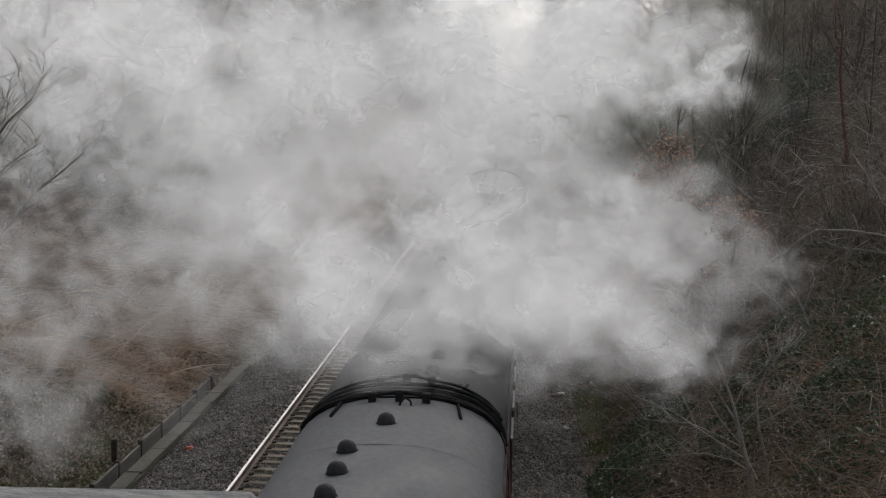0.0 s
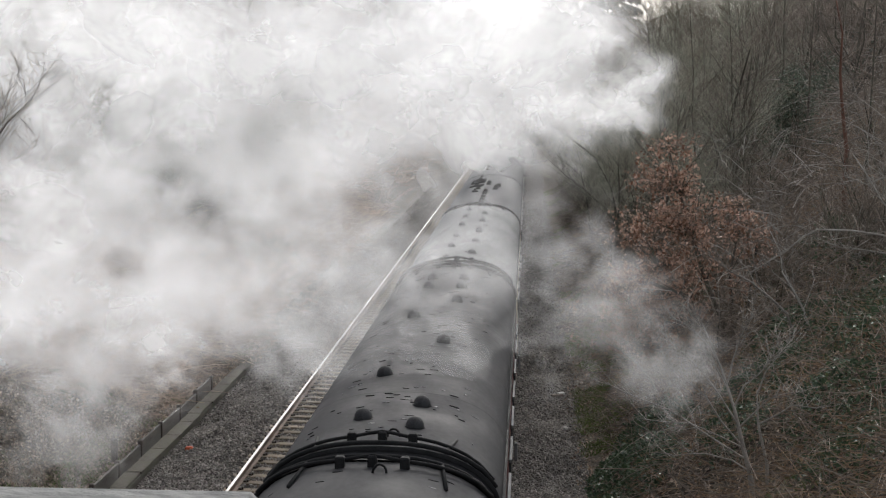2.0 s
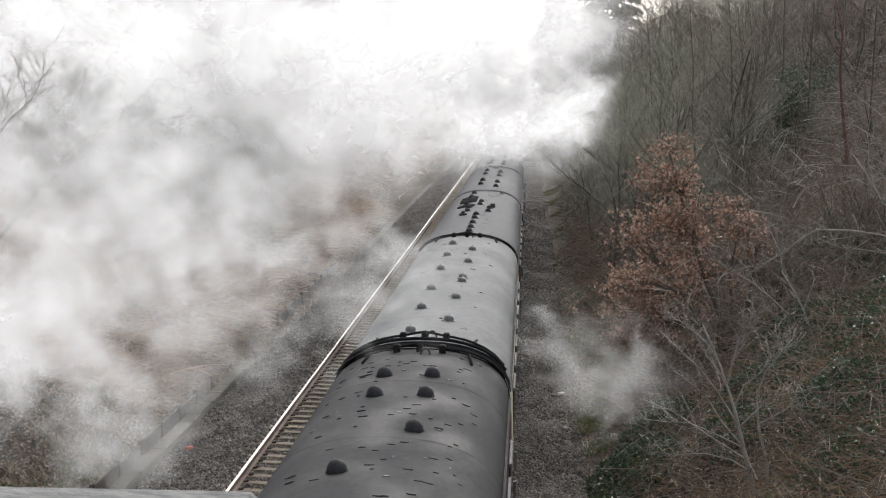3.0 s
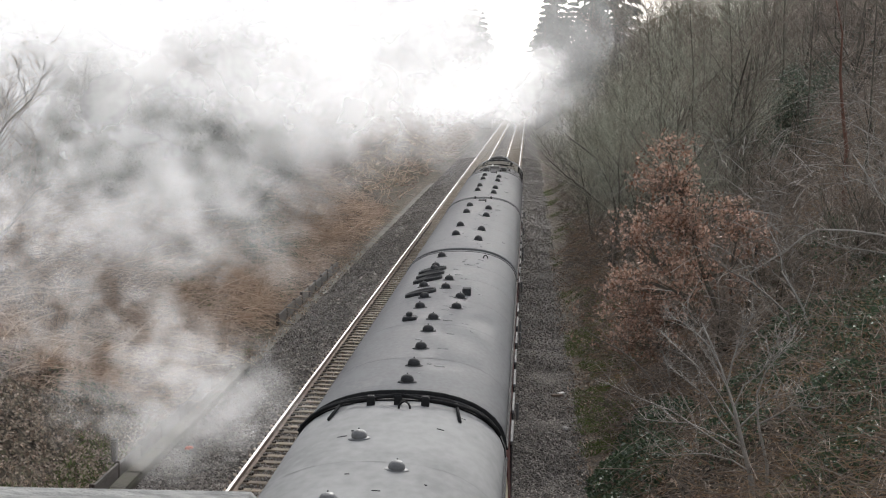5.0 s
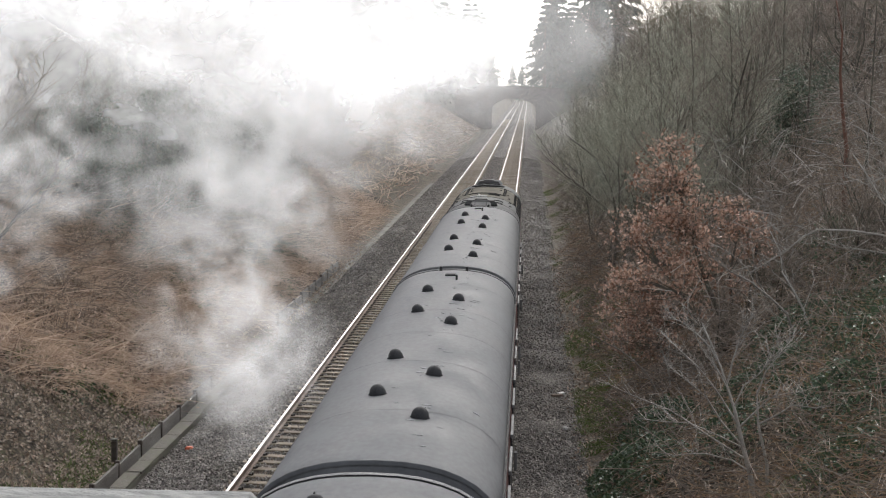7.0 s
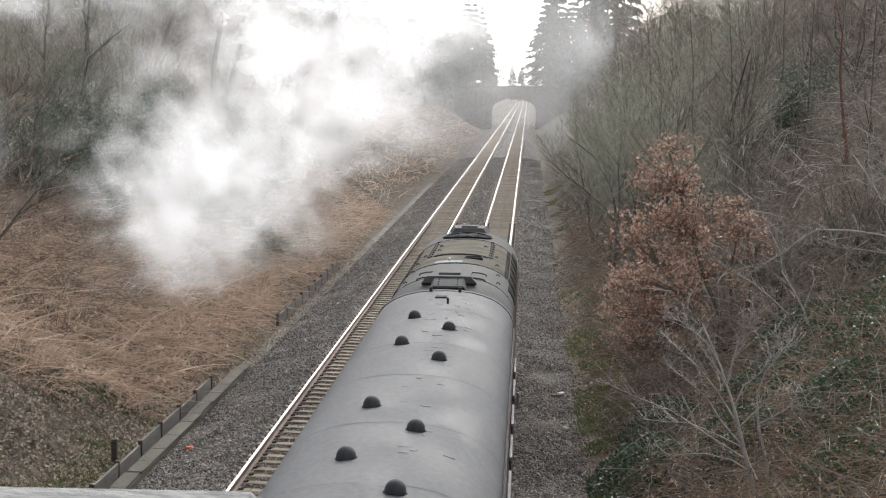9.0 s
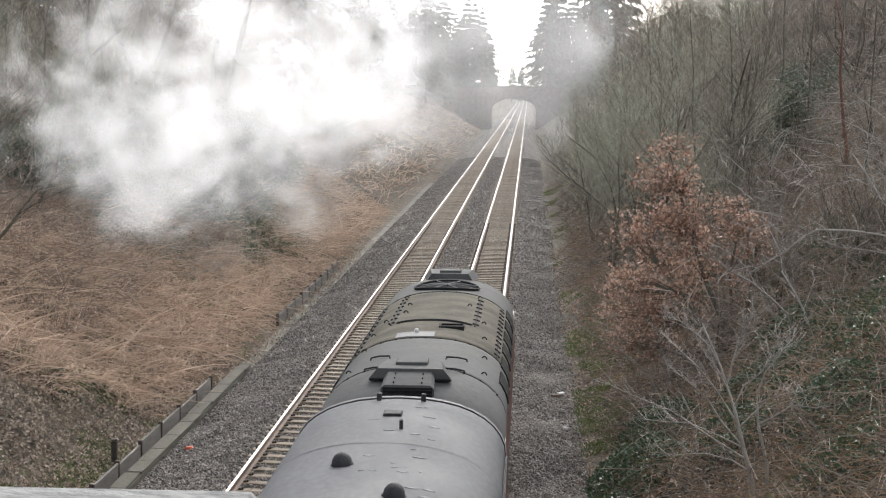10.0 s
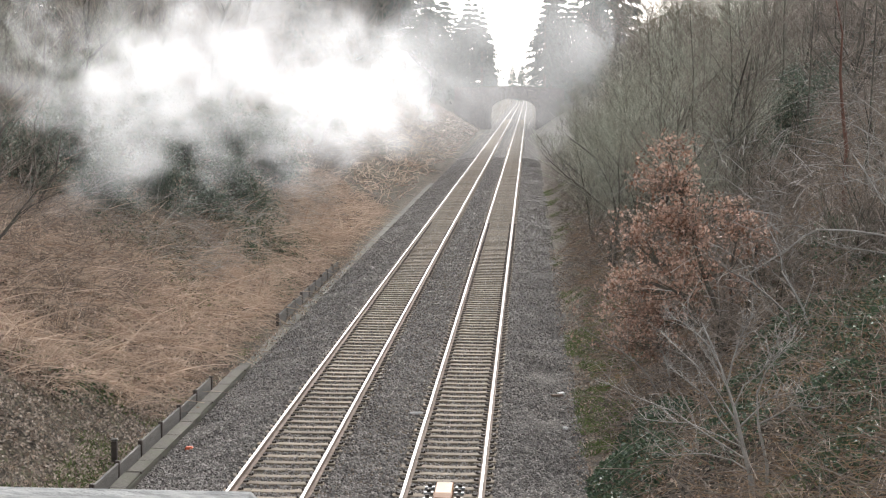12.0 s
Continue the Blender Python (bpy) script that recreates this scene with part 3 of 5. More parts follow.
p, r = on_ground(12000, (-34, -9.2), (100, 330), 12, 1.2)
n = len(p)
d = np.stack([r.normal(.2, .8, n), r.normal(-.3, .7, n), np.abs(r.normal(.5, .3, n))], 1)
stuff(strips("bracken", p, d, r.uniform(.6, 1.5, n), r.uniform(.03, .07, n), r.uniform(.1, .5, n), M["straw"], 2), "brown dead bracken farther along the bank", "bracken")
# long single stalks lying loose over the bracken
p, r = on_ground(3200, (-19, -9.2), (34, 105), 23, 1.2)
p = p[grown(p)]
n = len(p)
p[:, 2] += r.uniform(.1, .5, n)
d = np.stack([r.normal(.3, 1.0, n), r.normal(-.2, .6, n), r.normal(.18, .3, n)], 1)
stuff(strips("bracken", p, d, r.uniform(.7, 2.2, n), r.uniform(.02, .04, n), r.uniform(0, .35, n), M["straw_pale"], 4), "long pale bracken stems lying loose", "bracken")
# crumpled fronds in dark-bottomed heaps
o, r = on_ground(620, (-18, -9.3), (34, 100), 24, 1.1)
o = o[grown(o)]
p = np.repeat(o, 46, axis=0)
n = len(p)
q = r.normal(0, 1, (n, 3)) * np.array([.42, .55, .16])
p = p + q
p[:, 2] = np.maximum(ground_z(p[:, 0], p[:, 1]), p[:, 2]) + .34 * np.exp(-(q[:, 0] ** 2 + q[:, 1] ** 2) / .35)
stuff(leaves("bracken", p, r.uniform(.06, .14, n), M["straw"], 25, .1, .6), "crumpled brown bracken fronds in heaps", "bracken")
# leaf litter on both banks
for seed, xr, count in ((13, (-16, -8.0), 56000), (14, (1.1, 13), 60000)):
    p, r = on_ground(count, xr, (23, 90), seed, 1.3)
    p[:, 2] += .02
    stuff(leaves("leaf_litter", p, np.full(count, .075), M["litter"], seed, 0, 1.2), "fallen brown leaves on the slope", "leaf litter")
p, r = on_ground(12000, (-12.5, -8.6), (27, 48), 20, 1.0)
p[:, 2] += .05
stuff(leaves("leaf_litter", p, np.full(12000, .085), M["litter_pale"], 20, 0, 1.2), "pale curled leaves at the bank foot", "leaf litter")
# moss and grass tufts at the feet of the banks
for seed, xr, yr, count in ((15, (1.3, 3.6), (28, 140), 34000), (16, (-12, -8.55), (28, 60), 24000), (17, (1.6, 9.5), (24, 60), 9000)):
    p, r = on_ground(count, xr, yr, seed, 1.5)
    keep = waves(p[:, 0], p[:, 1], 2.2, 5, 8) > {15: .4, 16: .15, 17: .35}[seed]
    p, n = p[keep], int(keep.sum())
    d = np.stack([r.normal(-.2, .5, n), r.normal(-.2, .5, n), np.full(n, .7)], 1)
    stuff(strips("grass", p, d, r.uniform(.08, .28, n), r.uniform(.012, .03, n), r.uniform(.2, .7, n), M["moss"], 2), "mossy green grass tufts at the bank's foot", "grass")
# dry stalks on the right bank
p, r = on_ground(34000, (2.3, 16), (22, 100), 18, 1.5)
n = len(p)
d = np.stack([r.normal(-.3, .8, n), r.normal(-.3, .7, n), np.abs(r.normal(.4, .35, n))], 1)
stuff(strips("dry_stalks", p, d, r.uniform(.3, 1.1, n), r.uniform(.009, .022, n), r.uniform(.1, .6, n), M["stalk"]), "dry brown bramble stalks on the slope", "undergrowth")


# ivy: sheets of leaves on mounds
def ivy_patch(x, y, rx, ry, h, count, seed):
    r = np.random.RandomState(seed)
    a, q = r.rand(count) * 6.28, np.sqrt(r.rand(count))
    px, py = x + rx * q * np.cos(a), y + ry * q * np.sin(a)
    ragged = 1 + .3 * waves(px, py, 1.0, 8, 8)
    z = ground_z(px, py) + h * np.clip(1 - q ** 2, 0, 1) * ragged * r.uniform(.55, 1.05, count) + .03
    ob = leaves("ivy", np.stack([px, py, z], 1), np.full(count, .1), M["ivy"], seed, .3, .8)
    return tagged(ob, "dark green ivy mound on the bank", "ivy", "ivy mounds")


for i, a in enumerate(((2.3, 35.5, 1.0, 2.4, .75, 2600), (2.9, 38.5, .9, 2.5, .6, 1800), (4.9, 36.5, 1.2, 2.0, .5, 1500), (6.2, 40.0, 1.4, 3.0, .5, 1800), (8.0, 47.0, 1.6, 3.0, .6, 1600), (3.4, 49.0, .9, 3, .35, 900), (-11.2, 70, 1.5, 5, .5, 2400), (-10.5, 82, 1.1, 6, .4, 1600), (-12.6, 64, 1.5, 4, .6, 2200), (-13.5, 60, 2.5, 5, .7, 2500), (-10.6, 41, .7, 2, .15, 260), (-12.2, 75, 2.4, 7, .8, 2600), (5.7, 31.5, 1.0, 2.4, .4, 1500), (6.9, 35.0, 1.0, 2.5, .45, 1500), (4.0, 34.0, .8, 2.0, .3, 700), (8.6, 41.5, 1.2, 2.5, .5, 1300), (7.6, 38.0, 1.2, 2.2, .5, 1500), (9.2, 45.0, 1.2, 2.6, .5, 1500), (4.6, 52.0, 1.0, 3.0, .4, 900), (5.4, 29.0, .9, 1.8, .3, 900), (-11.6, 74, 1.2, 4, .7, 2600), (-12.6, 82, 1.6, 5, .9, 3200), (-10.3, 76, .7, 4, .4, 1400), (-13.8, 76, 1.5, 4, 1.0, 3000), (-9.6, 68, .6, 4, .3, 900))):
    ivy_patch(*a, 60 + i)


# bare trees
def cone(verts, faces, path, radii):
    """A three-sided twig that ends in a point."""
    start, n = len(verts), len(path)
    d = (path[-1] - path[0]).normalized()
    u = d.cross(Vector((0.31, 0.9, 0.29))).normalized()
    w = d.cross(u)
    for q, r in zip(path[:-1], radii):
        for c, s in ((1, 0), (-.5, .87), (-.5, -.87)):
            verts.append(q + r * (c * u + s * w))
    verts.append(path[-1])
    for i in range(n - 2):
        for k in range(3):
            a, b = start + 3 * i + k, start + 3 * i + (k + 1) % 3
            faces.append((a, b, b + 3, a + 3))
    e, tip = start + 3 * (n - 2), len(verts) - 1
    for k in range(3):
        faces.append((e + k, e + (k + 1) % 3, tip))


def grow(seed, height, stems, spread, levels=3, droop=0.0, twig_len=1.0, thick=1.0, lean=(0, 0), fine=.008, low=.25, many=(15, 8, 8), gnarl=.13):
    """Trunks, limbs and twigs as three sets of tubes; also the tips, for leaves."""
    r = random.Random(seed)
    sets = [([], []), ([], []), ([], [])]
    tips = []

    def branch(p, d, length, rad, level):
        path, radii = [p.copy()], [rad]
        n = (6, 4, 2, 1)[level]
        for i in range(n):
            d = (d + Vector((r.gauss(0, gnarl), r.gauss(0, gnarl), r.gauss(.03 - droop * level, .1)))).normalized()
            p = p + d * (length / n)
            path.append(p.copy())
            radii.append(max(fine * (1 - .4 * (i + 1) / n), rad * (1 - (i + 1) / n * (.75 if level == 0 else .85))))
        v, f = sets[min(level, 2)]
        if level < 2:
            tube(v, f, path, radii, (6, 4)[level])
        else:
            cone(v, f, path, radii)
        if level == levels:
            tips.append(path[-1])
            tips.append(path[-2])
            return
        count = many[level]
        for k in range(count):
            at = r.uniform(low if level == 0 else .15, 1.0)
            i = min(int(at * n), n - 1)
            q = path[i].lerp(path[i + 1], at * n - i)
            a = r.uniform(0, 6.28)
            side = Vector((math.cos(a), math.sin(a), r.uniform(.1, .9)))
            nd = (d * r.uniform(.3, .9) + side * r.uniform(.6, 1.0)).normalized()
            branch(q, nd, length * r.uniform(.3, .55) * (twig_len if level else 1) * (1.15 - .5 * at), radii[i] * r.uniform(.3, .48), level + 1)

    for s in range(stems):
        a = 6.28 * s / stems + r.uniform(-.5, .5)
        d = Vector((math.cos(a) * spread + lean[0], math.sin(a) * spread + lean[1], 1)).normalized()
        branch(Vector((math.cos(a) * .12 * (stems > 1), math.sin(a) * .12 * (stems > 1), -.15)), d, height * r.uniform(.75, 1.0), height * .011 * thick, 0)
    return sets, tips


def bare_tree(name, label, seed, height, stems, spread, bark="bark", twig="twig", **kw):
    t = tagged(new(name), label, "tree", "bare trees in the cutting")
    sets, tips = grow(seed, height, stems, spread, **kw)
    for (v, f), pn, mt in zip(sets, ("trunk", "branchwork", "twig_crown"), (bark, bark, twig)):
        if v:
            under(link(pn, v, f, M[mt], True), t)["kind"] = "stuff" if pn != "trunk" else ""
    return t, tips


def stand(proto, spots, seed, smin=.8, smax=1.2):
    """The first tree at the first spot, copies at the others, turned and sized at random."""
    r = random.Random(seed)
    for i, (x, y, *size) in enumerate(spots):
        m = Matrix.Translation((x, y, float(ground_z(x, y)) - .05)) @ Matrix.Rotation(r.uniform(0, 6.28), 4, "Z")
        s = size[0] if size else r.uniform(smin, smax)
        if i == 0:
            proto.scale = (s, s, s)
            proto.location, proto.rotation_euler = m.translation, m.to_euler()
        else:
            c = copy_thing(proto, m)
            c.scale = (s, s, s)


def spots(n, xr, yr, seed, power=1.0):
    p, _ = on_ground(n, xr, yr, seed, power)
    return [(float(a), float(b)) for a, b, _ in p]


def right_spots(n, u0, u1, y0, y1, seed):
    """Places on the right bank, nearer the line where it is nearer the eye."""
    r = random.Random(seed)
    out = []
    for _ in range(n):
        y = y0 + (y1 - y0) * r.random() ** 1.3
        out.append((1.4 + r.uniform(u0, u1), y))
    return out


slim, _ = bare_tree("bare_tree", "slender bare sapling with fine dark twigs", 21, 8.5, 1, 0, twig_len=1.3, gnarl=.17)
stand(slim, right_spots(44, 3.0, 15, 60, 190, 1), 1, .75, 1.25)
multi, bud_tips = bare_tree("bare_tree", "many-stemmed bare grey-green tree with budding twigs", 22, 7.0, 3, .34, twig="twig_green", twig_len=1.35, gnarl=.2, fine=.009)
buds = np.array([q[:] for q in bud_tips[::4]])
under(leaves("bud_growth", buds, np.full(len(buds), .045), M["bud"], 22, 0, .4), multi, "pale green opening buds")["kind"] = "stuff"
stand(multi, right_spots(30, 1.6, 13, 66, 180, 2), 2, .75, 1.15)
tall, _ = bare_tree("bare_tree", "tall dark bare tree on the slope", 23, 12.5, 1, 0, thick=.55, twig_len=1.4, fine=.013, gnarl=.18)
stand(tall, right_spots(34, 5, 24, 66, 200, 3), 3, .8, 1.3)
shrub, _ = bare_tree("bare_shrub", "tangled bare shrub with pale twigs", 24, 2.8, 8, .75, levels=2, twig_len=1.4, fine=.006, low=.1)
stand(shrub, right_spots(40, 1.6, 10, 42, 120, 4), 4, .6, 1.25)
far_tree, _ = bare_tree("bare_tree", "distant bare woodland tree with a dense crown", 26, 15, 2, .12, thick=.6, twig_len=1.5, fine=.024, gnarl=.17)
stand(far_tree, [(x, y) for x, y in right_spots(46, 14, 48, 110, 300, 9)] + spots(44, (-62, -17), (95, 330), 10), 9, .8, 1.2)
stand(copy_thing(multi, Matrix.Translation((-20, 66, 6))), spots(9, (-30, -16), (60, 150), 5), 5, .6, 1.0)
stand(copy_thing(tall, Matrix.Translation((-24, 110, 6))), spots(14, (-48, -18), (100, 330), 6), 6, .9, 1.4)
stand(copy_thing(shrub, Matrix.Translation((-16, 60, 4))), spots(20, (-23, -13), (50, 130), 7), 7, .7, 1.2)
pale, _ = bare_tree("bare_shrub", "pale-twigged young bare tree leaning from the bank", 25, 3.4, 2, .45, bark="bark_pale", twig="bark_pale", twig_len=1.3, fine=.006, many=(8, 4, 3), gnarl=.28)
stand(pale, [(8.2, 36.0), (6.0, 39.0), (3.3, 43.0), (7.4, 47.0)], 8, .7, 1.1)

# young tree low on the bank, its pale boughs spread wide
young = tagged(new("bare_tree"), "young bare tree with wide-spread pale boughs", "tree", "bare trees in the cutting")
ry = random.Random(81)
yx, yy = 4.0, 30.2
yz = float(ground_z(yx, yy))
trunk_a = [(0, 0, -.3), (-.08, 0, .35), (-.22, 0, .85), (-.38, .05, 1.5), (-.62, .1, 2.2), (-.95, .1, 2.95)]
trunk_b = [(.25, .1, -.3), (.22, .1, .5), (.05, .1, 1.2), (.02, .15, 1.8)]
tube_object("trunk", trunk_a, [.05, .045, .04, .03, .02, .01], M["bark_pale"], young, 7, "grey-green smooth trunk")
tube_object("trunk", trunk_b, [.032, .03, .022, .01], M["bark_pale"], young, 6, "pale thin second stem")
for root, reach in (((-.15, 0, .6), (-2.75, .2, 1.95)), ((-.2, 0, .8), (-1.6, -.3, 2.3)), ((-.3, 0, 1.2), (-1.7, .4, 2.8)), ((-.35, .05, 1.4), (-1.15, -.4, 2.9)), ((-.3, 0, 1.15), (.75, .3, 1.75)), ((-.38, .05, 1.5), (.35, -.2, 2.5)),
                    ((-.5, .1, 1.9), (-.05, .2, 3.2)), ((-.62, .1, 2.2), (-1.5, .3, 3.0)), ((-.2, 0, .8), (-2.0, .5, 1.2)), ((.05, .1, 1.2), (1.2, .2, 1.5)), ((.02, .15, 1.7), (.6, .1, 2.7)), ((-.1, 0, .4), (-1.5, -.3, .7))):
    a, e = Vector(root), Vector(reach)
    mids = [a.lerp(e, f) + Vector((ry.gauss(0, .04), ry.gauss(0, .05), .16 * math.sin(math.pi * f) + ry.gauss(0, .03))) for f in (.25, .5, .75)]
    path = [a] + mids + [e]
    bough = tube_object("bough", path, [.017, .014, .011, .008, .005], M["bark_pale"], young, 5)
    v, f = [], []
    for q in range(1, 4):
        for _ in range(6):
            o = path[q].lerp(path[q + 1], ry.random())
            out = (e - a).normalized() * ry.uniform(.2, .6) + Vector((ry.uniform(-.5, .5), ry.uniform(-.5, .5), ry.uniform(-.15, .6)))
            tip = o + out * ry.uniform(.3, .8)
            bend = o.lerp(tip, .5) + Vector((0, 0, ry.uniform(-.06, .06)))
            cone(v, f, [o, bend, tip], [.007, .005])
            for _ in range(3):
                g = bend.lerp(tip, ry.random())
                cone(v, f, [g, g + Vector((ry.uniform(-.25, .25), ry.uniform(-.2, .2), ry.uniform(-.1, .3)))], [.004])
    under(link("twig_crown", v, f, M["bark_pale"], True), bough)["kind"] = "stuff"
young.location = (yx, yy, yz)

# straight saplings and a reddish trunk among the undergrowth
for k, (sx, sy, high, rad, lean, mat) in enumerate(((6.0, 62, 9.5, .055, -.5, "bark"), (7.1, 61, 9.0, .05, -.3, "bark"), (9.0, 50, 6.5, .085, -.45, "red_bark"), (9.9, 52, 6.5, .06, .2, "bark"), (10.3, 66, 9, .06, .2, "bark"), (5.2, 72, 9, .05, -.4, "bark"))):
    sap = tagged(new("bare_tree"), "reddish-barked upright bare tree" if mat == "red_bark" else "straight dark sapling with short side twigs", "tree", "bare trees in the cutting")
    rs = random.Random(90 + k)
    path = [Vector((lean * (i / 6) ** 1.4 + rs.gauss(0, .04), rs.gauss(0, .04), high * i / 6 - .2)) for i in range(7)]
    tube_object("trunk", path, [rad * (1 - .8 * i / 6) for i in range(7)], M[mat], sap, 7)
    v, f = [], []
    for i in range(70):
        at = rs.uniform(.12, 1) * 6
        j = min(int(at), 5)
        o = path[j].lerp(path[j + 1], at - j)
        a = rs.uniform(0, 6.28)
        tip = o + Vector((math.cos(a), math.sin(a), rs.uniform(-.1, .7))) * rs.uniform(.5, 1.7) * (1.2 - at / 8)
        bend = o.lerp(tip, .5) + Vector((0, 0, rs.uniform(-.1, .15)))
        cone(v, f, [o, bend, tip], [.014, .009])
        for _ in range(4):
            g = o.lerp(tip, rs.uniform(.3, 1))
            cone(v, f, [g, g + Vector((rs.uniform(-.5, .5), rs.uniform(-.5, .5), rs.uniform(-.2, .5)))], [.007])
    under(link("twig_crown", v, f, M["twig"], True), sap)["kind"] = "stuff"
    sap.location = (sx, sy, float(ground_z(sx, sy)))

# leaning tree at the bank's edge whose pale boughs reach over the slope
lean_tree = tagged(new("bare_tree"), "leaning bare tree with long pale boughs", "tree", "bare trees in the cutting")
gz = float(ground_z(9.8, 40.5))
tube_object("trunk", [(9.8, 40.5, gz - .2), (9.6, 40.4, gz + 1.2), (9.2, 40.2, gz + 2.6), (8.9, 40.2, gz + 4.5)], [.1, .085, .07, .04], M["bark"], lean_tree, 7)
rb = random.Random(77)
for path, rad in (([(9.5, 40.4, 4.85), (8.2, 40, 4.52), (7.3, 39.8, 4.66), (6.6, 40, 4.66), (6.25, 40, 4.5), (5.9, 40, 4.18), (5.4, 40.1, 3.85), (4.9, 40.2, 3.5)], .03), ([(9.5, 40.4, 4.7), (8.2, 39.7, 4.14), (7.5, 39.6, 4.25), (7.0, 39.6, 4.3), (6.6, 39.7, 4.45)], .026),
                  ([(9.55, 40.4, 4.3), (8.2, 39, 3.5), (7.5, 38.8, 2.9), (6.9, 38.6, 2.55), (6.4, 38.6, 2.1)], .034), ([(9.1, 40.2, 5.8), (8.3, 39.8, 6.0), (7.6, 39.8, 5.7), (7.1, 39.8, 5.9)], .026), ([(9.0, 40.2, 6.2), (8.2, 40, 6.5), (7.4, 40.2, 7.0)], .024)):
    bough = tube_object("bough", path, [rad * (1 - .75 * i / (len(path) - 1)) for i in range(len(path))], M["bark_pale"] if rad != .034 else M["bark"], lean_tree, 6)
    v, f = [], []
    for q in range(len(path) - 1):
        for _ in range(7):
            o = Vector(path[q]).lerp(Vector(path[q + 1]), rb.random())
            d = Vector((rb.uniform(-.9, .2), rb.uniform(-.5, .5), rb.uniform(-.7, .7)))
            e = o + d * rb.uniform(.2, .55)
            cone(v, f, [o, o.lerp(e, .5) + Vector((0, 0, rb.uniform(-.05, .05))), e], [.009, .006])
            for _ in range(2):
                cone(v, f, [o.lerp(e, .6), o.lerp(e, .6) + Vector((rb.uniform(-.3, .1), rb.uniform(-.2, .2), rb.uniform(-.25, .25)))], [.005])
    under(link("twig_crown", v, f, M["bark_pale"], True), bough)["kind"] = "stuff"

# young beech that keeps its brown leaves: crooked stems, limbs reaching into three tiers of foliage
beech = tagged(new("beech_tree"), "young beech holding brown dead leaves", "tree", "bare trees in the cutting")
rb = random.Random(31)
bx0, by0 = 5.0, 44.0
bz0 = float(ground_z(bx0, by0))
stems = ([(0, 0, -.3), (-.1, 0, .7), (-.5, .1, 1.6), (-.85, .1, 2.7), (-1.2, 0, 3.8), (-1.5, 0, 4.9)],
         [(.25, .2, -.3), (.2, .2, .8), (.1, .2, 1.8), (.3, .3, 2.8), (.45, .3, 3.5)],
         [(-.35, -.1, -.4), (-.6, -.2, .5), (-1.1, -.2, 1.3), (-1.7, -.2, 2.0)],
         [(.5, 0, -.2), (.55, 0, 1.0), (.7, .1, 2.1), (.75, .1, 2.9)])
for k, path in enumerate(stems):
    tube_object("trunk", path, [(.085 if k < 1 else .055) * (1 - .8 * i / (len(path) - 1)) for i in range(len(path))], M["bark"], beech, 7)
tiers = ((-1.5, 4.1, .8, 1.15, 30), (-1.0, 2.8, 1.9, .9, 58), (-2.6, .7, 1.4, .95, 50), (-1.1, 1.4, 1.9, .8, 30))
lv, lf, tv, tf, sprays = [], [], [], [], []
for cx, cz, rx, rz, count in tiers:
    for _ in range(count):
        a, q = rb.uniform(0, 6.28), math.sqrt(rb.random())
        tip = Vector((cx + rx * q * math.cos(a), rb.uniform(-.9, .9), cz + rz * q * math.sin(a)))
        path = stems[min(range(4), key=lambda i: min((Vector(p) - tip).length for p in stems[i]))]
        lower = [Vector(p) for p in path if p[2] < tip.z + .2] or [Vector(path[1])]
        root = min(lower, key=lambda p: (p - tip).length)
        mid = root.lerp(tip, .5) + Vector((0, 0, rb.uniform(-.05, .2)))
        tube(lv, lf, [root, mid, tip], [.018, .012, .005], 4)
        for _ in range(9):
            o = mid.lerp(tip, rb.random())
            e = o + Vector((rb.uniform(-.5, .4), rb.uniform(-.4, .4), rb.uniform(-.25, .35)))
            cone(tv, tf, [o, o.lerp(e, .5) + Vector((0, 0, .03)), e], [.006, .004])
            sprays += [o.lerp(e, f) + Vector((rb.gauss(0, .05), rb.gauss(0, .05), rb.gauss(0, .05))) for f in (.4, .55, .7, .85, 1.0, 1.0)]
under(link("branchwork", lv, lf, M["bark"], True), beech)["kind"] = "stuff"
under(link("twig_crown", tv, tf, M["twig"], True), beech)["kind"] = "stuff"
lp = np.array([q[:] for q in sprays])
under(leaves("leaves", lp, np.full(len(lp), .092), M["beech"], 32, .5, .3), beech, "dry copper-brown leaves")
beech.location = (bx0, by0, bz0)


# evergreen bushes
def evergreen(name, label, seed, rad, height, count, leaf, mat):
    b = tagged(new(name), label, "bush", "evergreen bushes")
    rr = random.Random(seed)
    v, f = [], []
    r = np.random.RandomState(seed)
    pts = []
    for k in range(26):
        a, e = rr.uniform(0, 6.28), rr.uniform(.15, 1.45)
        tip = Vector((math.cos(a) * math.cos(e) * rad, math.sin(a) * math.cos(e) * rad, math.sin(e) * height)) * rr.uniform(.7, 1.08)
        mid = tip * .5 + Vector((0, 0, .12 * height))
        tube(v, f, [(0, 0, -.1), mid[:], tip[:]], [.03, .02, .006], 4)
        n = count // 26
        tt = r.rand(n) ** .45
        c = np.outer(tt, np.array(tip)) + r.normal(0, .16 * rad, (n, 3)) * np.array([1, 1, .8])
        c[:, 2] = np.abs(c[:, 2]) + .05
        pts.append(c)
    under(link("branchwork", v, f, M["bark"], True), b)
    under(leaves("leaves", np.concatenate(pts), np.full(sum(map(len, pts)), leaf), M[mat], seed, .2, .5), b)
    return b


